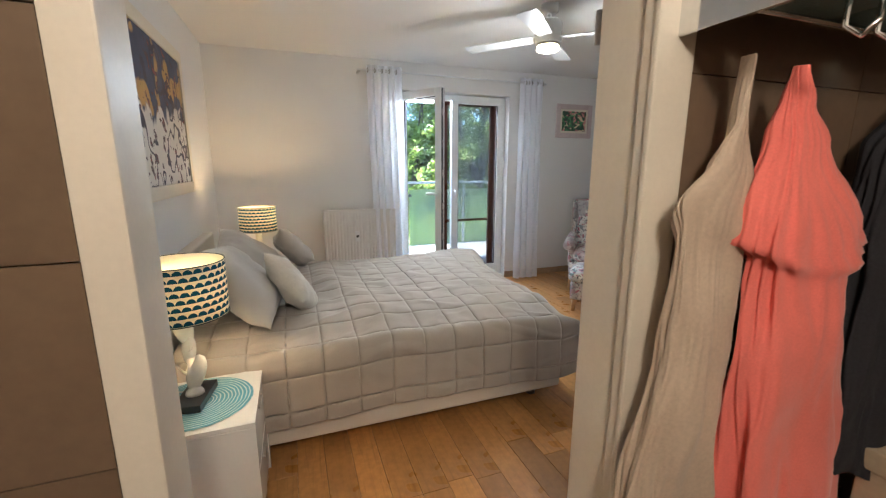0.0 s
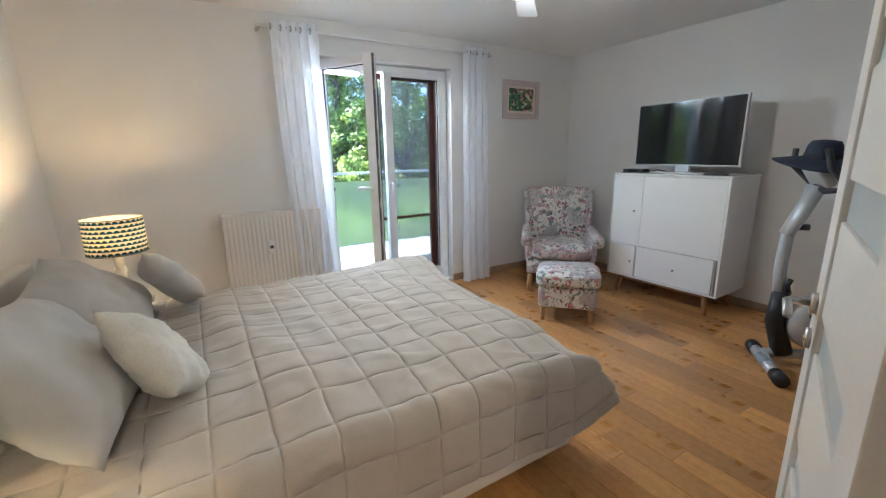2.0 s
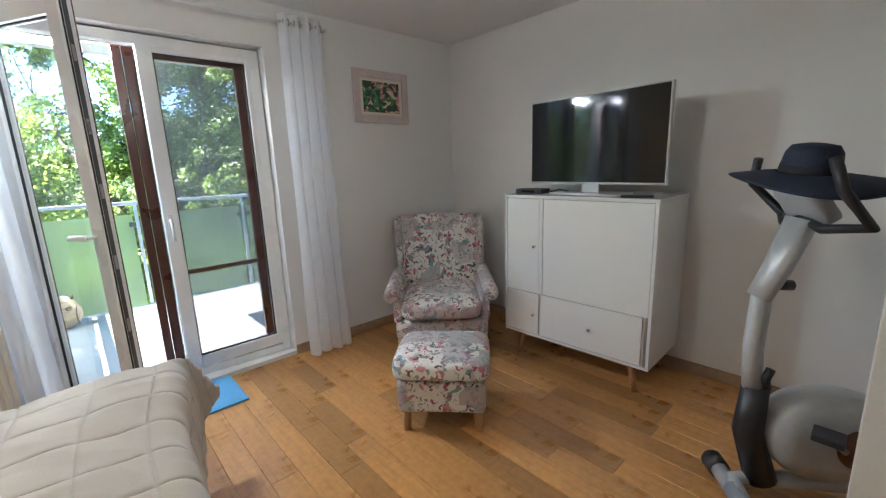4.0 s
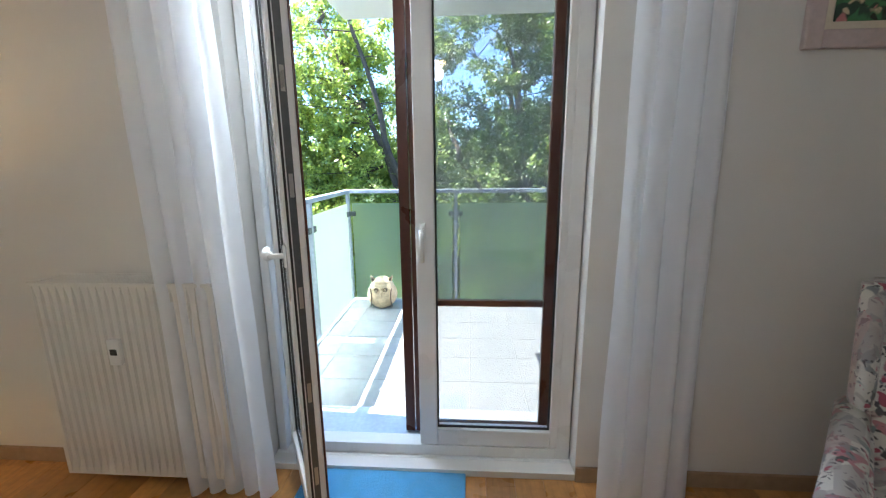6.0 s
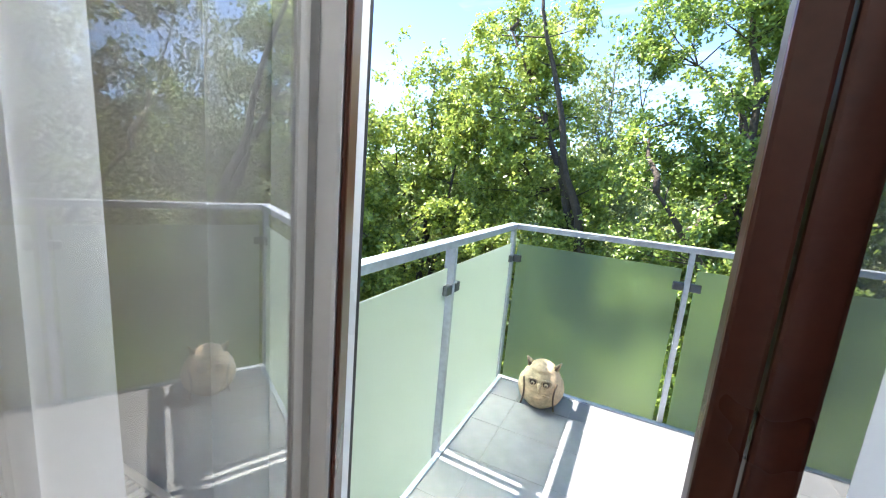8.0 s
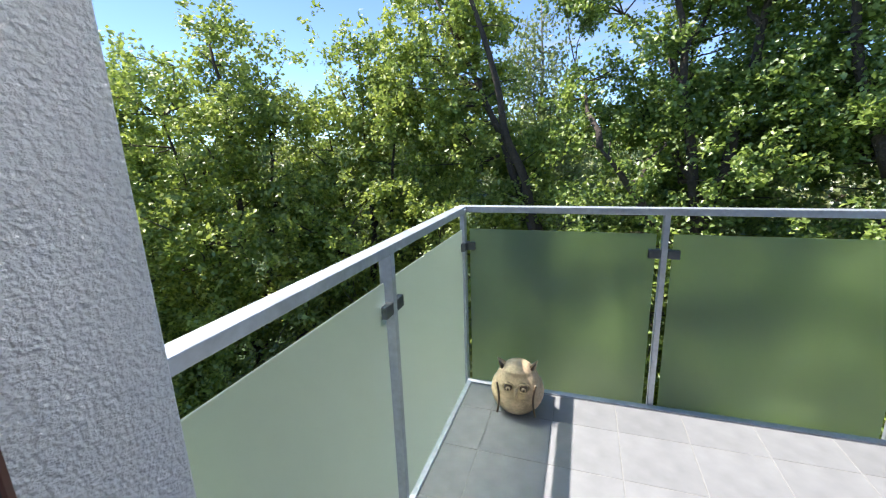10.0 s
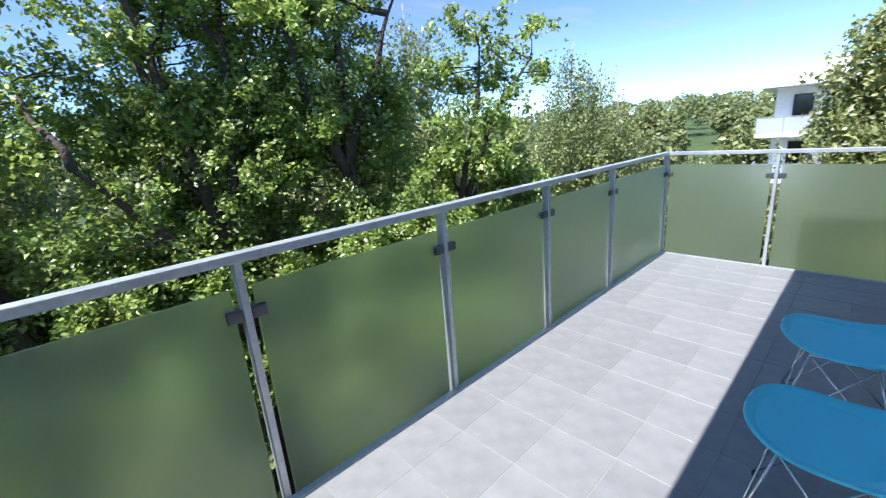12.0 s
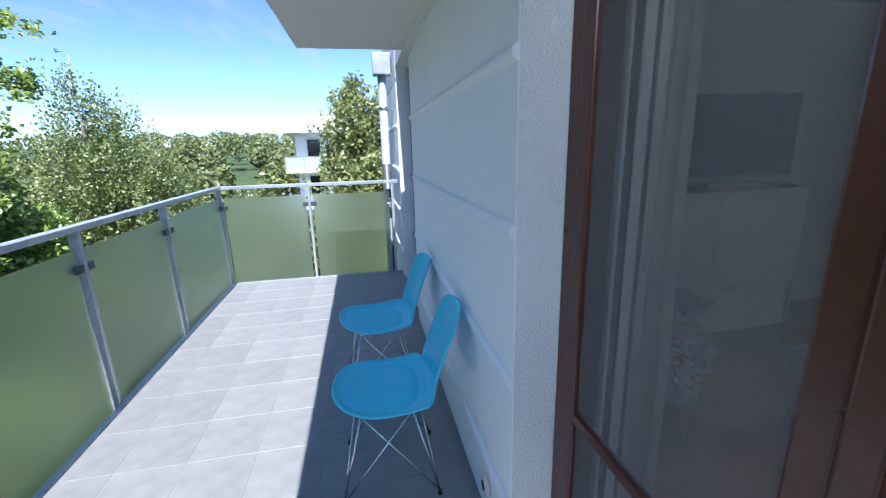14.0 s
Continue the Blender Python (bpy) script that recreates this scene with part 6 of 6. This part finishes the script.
tree("oak_tree", "tall straight oak with a dark trunk close to the balcony", turned(7.2, 14.3, 0),
     [[(0, 0, 0), (0, 0, 8), (0.1, 0, 11.4), (0.35, 0, 15.6)], [(0, 0, 9.8), (-0.7, 0.1, 11.6), (-1.1, 0.1, 14.4)], [(0, 0, 10), (0.9, -0.2, 11.8), (1.6, -0.2, 13.6)]],
     [(0.7, 0.8, 14.0, 1.5, 1.8), (-0.9, 0.7, 13.6, 1.3, 1.8), (1.1, 0.3, 11.6, 1.2, 1.0), (-0.9, 0.6, 11.0, 1.2, 1.2), (0.3, 1.3, 10.8, 1.9, 1.5), (0.2, 0.4, 8.2, 2.1, 1.2), (0.2, 0.0, 6.4, 2.5, 2.0)],
     330, 100000, 0.092, LEAF_OAK, BARK, 43, 0.2, 0.29, 18, group="near trees")
tree("oak_tree", "smaller leaning oak with a pale broken limb", turned(8.7, 12.4, 0),
     [[(-0.4, 0.4, 0), (-0.2, 0.2, 6.4), (0.3, 0, 9.0), (1.0, -0.3, 10.6), (1.9, -0.7, 12.0)], [(0.1, 0.1, 8.4), (0.3, -0.2, 10.2), (0.6, -0.5, 12.2)]],
     [(0.5, -0.3, 11.4, 0.95, 1.3), (1.35, -0.6, 11.9, 0.75, 0.8), (0.2, 0, 9.2, 1.5, 1.3), (1.2, -0.4, 9.4, 1.0, 1.0), (0.2, 0, 6.6, 1.8, 1.6)],
     150, 44000, 0.09, LEAF_OAK, BARK, 57, 0.15, 0.25, 14, group="near trees")
lime = tree("maple_tree", "bright green broadleaf tree beside the oaks", turned(-4.6, 17.2, 0, 1.07),
            [[(0, 0, 0), (0.1, 0, 5), (0.2, 0.1, 9), (0.1, 0.1, 12.6)], [(0, 0, 4), (-0.8, 0.3, 7), (-1.3, 0.3, 10.6)], [(0, 0, 4.4), (0.9, -0.2, 7.4), (1.3, -0.2, 10.8)]],
            [(0.1, 0, 11.2, 1.5, 2.3), (-1.3, 0.2, 9.8, 1.6, 2.4), (1.4, -0.1, 9.8, 1.6, 2.3), (0, -0.4, 7.0, 2.5, 2.5), (0, -0.2, 3.8, 2.7, 2.2)],
            330, 58000, 0.108, LEAF_LIME, BARK, 23, 0.16, 0.29, 20, group="near trees")
copy_thing(lime, turned(-7.4, 14.6, 80, 1.02))
copy_thing(lime, turned(-9.2, 11.4, 165, 0.93))
copy_thing(lime, turned(-13.0, 16.5, 230, 1.0))
birch = tree("birch_tree", "tall birch with drooping pale twigs", turned(0.2, 25.4, 0),
             [[(0, 0, 0), (0.1, 0, 9), (0, 0.1, 17)]], [(0, 0, 14.2, 1.5, 2.3), (0, 0, 11.0, 2.3, 2.6), (0.2, 0, 7.4, 2.4, 2.2)],
             240, 29000, 0.14, LEAF_BIRCH, PALEBARK, 41, 0.15, 0.36, 26, droop=0.85, group="birches")
copy_thing(birch, turned(16.0, 22.2, 70, 0.97))
copy_thing(birch, turned(21.6, 16.8, 160, 0.84))
copy_thing(birch, turned(24.2, 16.6, 250, 0.76))
copy_thing(birch, turned(22.0, 14.6, 30, 0.7))
copy_thing(birch, turned(-7.0, 27.0, 310, 0.85))
tree("aspen_tree", "light green leafy tree beside the white house", turned(20.4, 5.9, 0),
     [[(0, 0, 0), (0, 0.1, 7), (0.1, -0.1, 13.0)]], [(0, -0.1, 11.6, 1.2, 1.7), (0, 0.0, 9.0, 1.7, 2.2), (0, 0.1, 6.2, 1.9, 2.4)],
     320, 50000, 0.15, LEAF_PALE, PALEBARK, 53, 0.13, 0.28, 22, droop=0.4, group="middle trees")
bush = tree("bushy_tree", "rounded bushy tree of the wood below the balcony", turned(8.5, 19.5, 0),
            [[(0, 0, 0), (0, 0.1, 3), (0.1, 0, 8)], [(0, 0, 2), (1.1, 0.3, 6.5)], [(0, 0, 2.2), (-1.0, -0.4, 6.3)]], [(0, 0, 7.6, 2.2, 2.3), (1.2, 0.4, 6.0, 2.2, 2.4), (-1.2, -0.4, 5.8, 2.2, 2.4), (0, 0, 3.2, 2.9, 2.2)],
            200, 15000, 0.19, LEAF_FAR, BARK, 61, 0.13, 0.36, 18, group="wood trees")
SPOTS = [(15, 18, 0.8), (20, 21, 0.86), (22, 12.8, 0.76), (28, 17, 0.88), (34, 20, 0.95), (13, 25, 1.0), (24, 29, 1.05), (-4, 19, 0.9), (-11, 22, 1.05), (-17, 14, 0.95), (30, 13.2, 0.84), (38, 27, 1.0), (14, 12.5, 0.74), (17.5, 10.4, 0.72), (4, 19.5, 0.95), (-4.6, 12.4, 0.6), (11, 15.5, 0.84), (2.6, 13.2, 0.62), (-1.4, 13.6, 0.62), (6.4, 12.4, 0.58), (27, 9.6, 0.74)]
for k, (x, y, s) in enumerate(SPOTS):
    copy_thing(bush, turned(x, y, 67 * k, s))


# the woods far off: crowns built of large leaf clumps, as one
rng = np.random.default_rng(5)
spots = []
while len(spots) < 900:
    a, r = rng.uniform(-0.35, 2.6), rng.uniform(48, 420) ** 1.0
    x, y = 3 + r * math.cos(a), 6 + r * math.sin(a)
    if abs(x - 44) < 12 and abs(y - 8) < 12:
        continue
    spots.append((x, y, r))
pts = []
for x, y, r in spots:
    n = 460 if r < 110 else 150
    rad = rng.uniform(2.6, 4.2)
    h = ground_at(x, y) + rng.uniform(4, 7)
    v = rng.normal(size=(n, 3))
    v /= np.linalg.norm(v, axis=1)[:, None]
    v *= (0.75 + 0.25 * rng.random((n, 1))) * rad
    v[:, 2] *= 0.9
    pts.append(v + np.array([x, y, h]))
me = leaf_mesh("far_wood", np.concatenate(pts), 0.85, LEAF_FAR, rng)
tagged(new("far_wood", me), "distant green wood covering the hills", "wood", kind="stuff")

# ---- white house among the trees ----
hs = thing("apartment_house", "modern white apartment house with glass balconies beyond the trees", "house", pose(39.6, 12.3, 0, 0, 0, 4))
part("wall", boxes((0, -5.6, -11, 9, -0.9, 2.85), bevel=0.02), WHITEPLASTER, hs)
part("roof", boxes((-2.0, -6.0, 2.85, 9.4, -0.1, 3.12), bevel=0.02), WHITEPLASTER, hs, "flat white roof slab")
part("penthouse", boxes((-0.5, -5.0, 3.12, 7, -1.9, 3.95), bevel=0.03), WHITEPLASTER, hs)
part("chimney", boxes((0.4, -4.2, 3.95, 1.8, -2.9, 4.5), bevel=0.03), WHITEPLASTER, hs)
for z in (-3.1, -0.05):
    bal = part("balcony", boxes((-1.95, -5.9, z - 0.28, -0.02, -0.1, z), bevel=0.02), WHITEPLASTER, hs)
    for k in range(4):
        y = -5.87 + k * 1.44
        part("balustrade", boxes((-1.92, y, z + 0.1, -1.89, y + 1.38, z + 0.98)), SATIN, bal)
        part("baluster", boxes((-1.93, y + 1.39, z, -1.88, y + 1.43, z + 1.0)), ZINC, bal)
    part("balustrade", boxes((-1.8, -0.16, z + 0.1, -0.1, -0.13, z + 0.98)), SATIN, bal)
    part("handrail", boxes((-1.94, -5.9, z + 1.0, -1.87, -0.1, z + 1.05), (-1.86, -0.17, z + 1.0, -0.02, -0.11, z + 1.05)), ZINC, bal)
    for y in (-4.9, -2.9):
        w = part("window", boxes((-0.05, y, z + 0.04, 0.02, y + 1.05, z + 2.4), bevel=0.01), DARKFRAME, hs)
        part("pane", boxes((-0.075, y + 0.08, z + 0.12, -0.055, y + 0.97, z + 2.32)), SCREEN, w)

# thin clouds low over the woods
CLOUD = bpy.data.materials.new("thin_cloud")
CLOUD.use_nodes = True
t = CLOUD.node_tree
for n in list(t.nodes):
    t.nodes.remove(n)
co = t.nodes.new("ShaderNodeTexCoord")
mp = t.nodes.new("ShaderNodeMapping")
mp.inputs["Scale"].default_value = (0.0009, 0.0026, 1)
mp.inputs["Rotation"].default_value = (0, 0, 0.5)
no = t.nodes.new("ShaderNodeTexNoise")
no.inputs["Scale"].default_value, no.inputs["Detail"].default_value, no.inputs["Roughness"].default_value = 1.0, 6.0, 0.6
t.links.new(co.outputs["Object"], mp.inputs[0])
t.links.new(mp.outputs[0], no.inputs["Vector"])
mr = t.nodes.new("ShaderNodeMapRange")
mr.inputs["From Min"].default_value, mr.inputs["From Max"].default_value, mr.inputs["To Max"].default_value = 0.5, 0.74, 0.5
t.links.new(no.outputs["Fac"], mr.inputs["Value"])
em, tp, mx, out = (t.nodes.new("ShaderNode" + k) for k in ("Emission", "BsdfTransparent", "MixShader", "OutputMaterial"))
em.inputs["Color"].default_value, em.inputs["Strength"].default_value = (0.95, 0.97, 1.0, 1), 0.34
t.links.new(mr.outputs[0], mx.inputs[0])
t.links.new(tp.outputs[0], mx.inputs[1])
t.links.new(em.outputs[0], mx.inputs[2])
t.links.new(mx.outputs[0], out.inputs[0])
bm = bmesh.new()
sheet(bm, 4, 4, lambda u, v: Vector((-900 + 5200 * u, 300 + 4200 * v, 760)))
structure("backdrop_clouds", bm, CLOUD, "thin white summer clouds")

# ---- floor boards, balcony tiles and wall tiles, one by one ----
parquet = bpy.data.objects["floor"]


def piece(name, me, parent, x, y, z, rz=0.0):
    ob = new(name, me)
    ob.parent = parent
    ob.matrix_local = pose(x, y, z, 0, 0, rz)
    return ob


def plank_mesh(w, l, t, mat, b=0.0012):
    """A board with eased upper edges, lying from its corner."""
    bm = bmesh.new()
    lo = [bm.verts.new(p) for p in ((0, 0, -t), (w, 0, -t), (w, l, -t), (0, l, -t))]
    mi = [bm.verts.new(p) for p in ((0, 0, -b), (w, 0, -b), (w, l, -b), (0, l, -b))]
    up = [bm.verts.new(p) for p in ((b, b, 0), (w - b, b, 0), (w - b, l - b, 0), (b, l - b, 0))]
    for a, c in ((lo, mi), (mi, up)):
        for k in range(4):
            bm.faces.new((a[k], a[(k + 1) % 4], c[(k + 1) % 4], c[k]))
    bm.faces.new(up)
    me = bpy.data.meshes.new("board")
    bm.to_mesh(me)
    bm.free()
    me.materials.append(mat)
    return me


rnd = random.Random(4)
PW = 0.128
LENGTHS = [0.45, 0.6, 0.75, 0.9, 1.05]
BOARD = {l: plank_mesh(PW - 0.0012, l - 0.0012, 0.014, OAK) for l in LENGTHS}
cols = int((XR - XL) / PW) + 1
for c in range(cols):
    x = XL + c * PW
    if x + PW > XR:
        me_w = XR - x
        if me_w > 0.01:
            piece("floor_board", plank_mesh(me_w, YN - YS, 0.014, OAK), parquet, x, YS, 0)
        continue
    y = YS
    first = rnd.choice([0.2, 0.33, 0.5, 0.62, 0.8])
    piece("floor_board", plank_mesh(PW - 0.0012, first, 0.014, OAK), parquet, x, y, 0)
    y += first + 0.0012
    while y < YN - 0.02:
        l = rnd.choice(LENGTHS)
        if y + l > YN:
            piece("floor_board", plank_mesh(PW - 0.0012, YN - y, 0.014, OAK), parquet, x, y, 0)
            break
        piece("floor_board", BOARD[l], parquet, x, y, 0)
        y += l
for a, b in ((DA[0] + 0.06, DA[1] - 0.06), (DB[0] + 0.06, DB[1] - 0.06)):
    piece("floor_board", plank_mesh(b - a, YS - YB - 0.004, 0.014, OAK), parquet, a, YB + 0.002, 0)
piece("floor_board", plank_mesh(OX1 - OX0 - 0.004, 0.06, 0.014, OAK), parquet, OX0 + 0.002, YN + 0.002, 0)

slab = bpy.data.objects["balcony_slab"]
TP = 0.3345
WHOLE = plank_mesh(TP - 0.0045, TP - 0.0045, 0.012, TILE, 0.0015)
x = 3.80 - 7 * TP
while x < RX1 + 0.05:
    y = 6.587 - 4 * TP
    while y < RY + 0.03:
        x0, x1, y0, y1 = max(x, RX0 + 0.046), min(x + TP, RX1 - 0.046), max(y, YO + 0.004), min(y + TP, RY - 0.06)
        if x1 - x0 > 0.02 and y1 - y0 > 0.02:
            full = x1 - x0 > TP - 0.001 and y1 - y0 > TP - 0.001
            piece("floor_tile", WHOLE if full else plank_mesh(x1 - x0 - 0.0045, y1 - y0 - 0.0045, 0.012, TILE, 0.0015), slab, x0 + 0.0025, y0 + 0.0025, 0.0)
        y += TP
    x += TP


def wall_tile(w, h):
    bm = boxes((0, -0.008, 0, w, 0, h))
    me = bpy.data.meshes.new("wall_tile")
    bm.to_mesh(me)
    bm.free()
    me.materials.append(BATH_TILE)
    return me


z = 0.0
while z < ZC - 0.02:
    h = min(0.32, ZC - z)
    for x0, x1 in ((-0.4, DA[0] + 0.028), (DA[1] + 0.026, 2.5)):
        x = x0
        while x < x1 - 0.01:
            w = min(0.6, x1 - x)
            piece("wall_tile", wall_tile(w - 0.003, h - 0.003), bath_wall, x, YB + 0.0015, z)
            x += w
    z += h
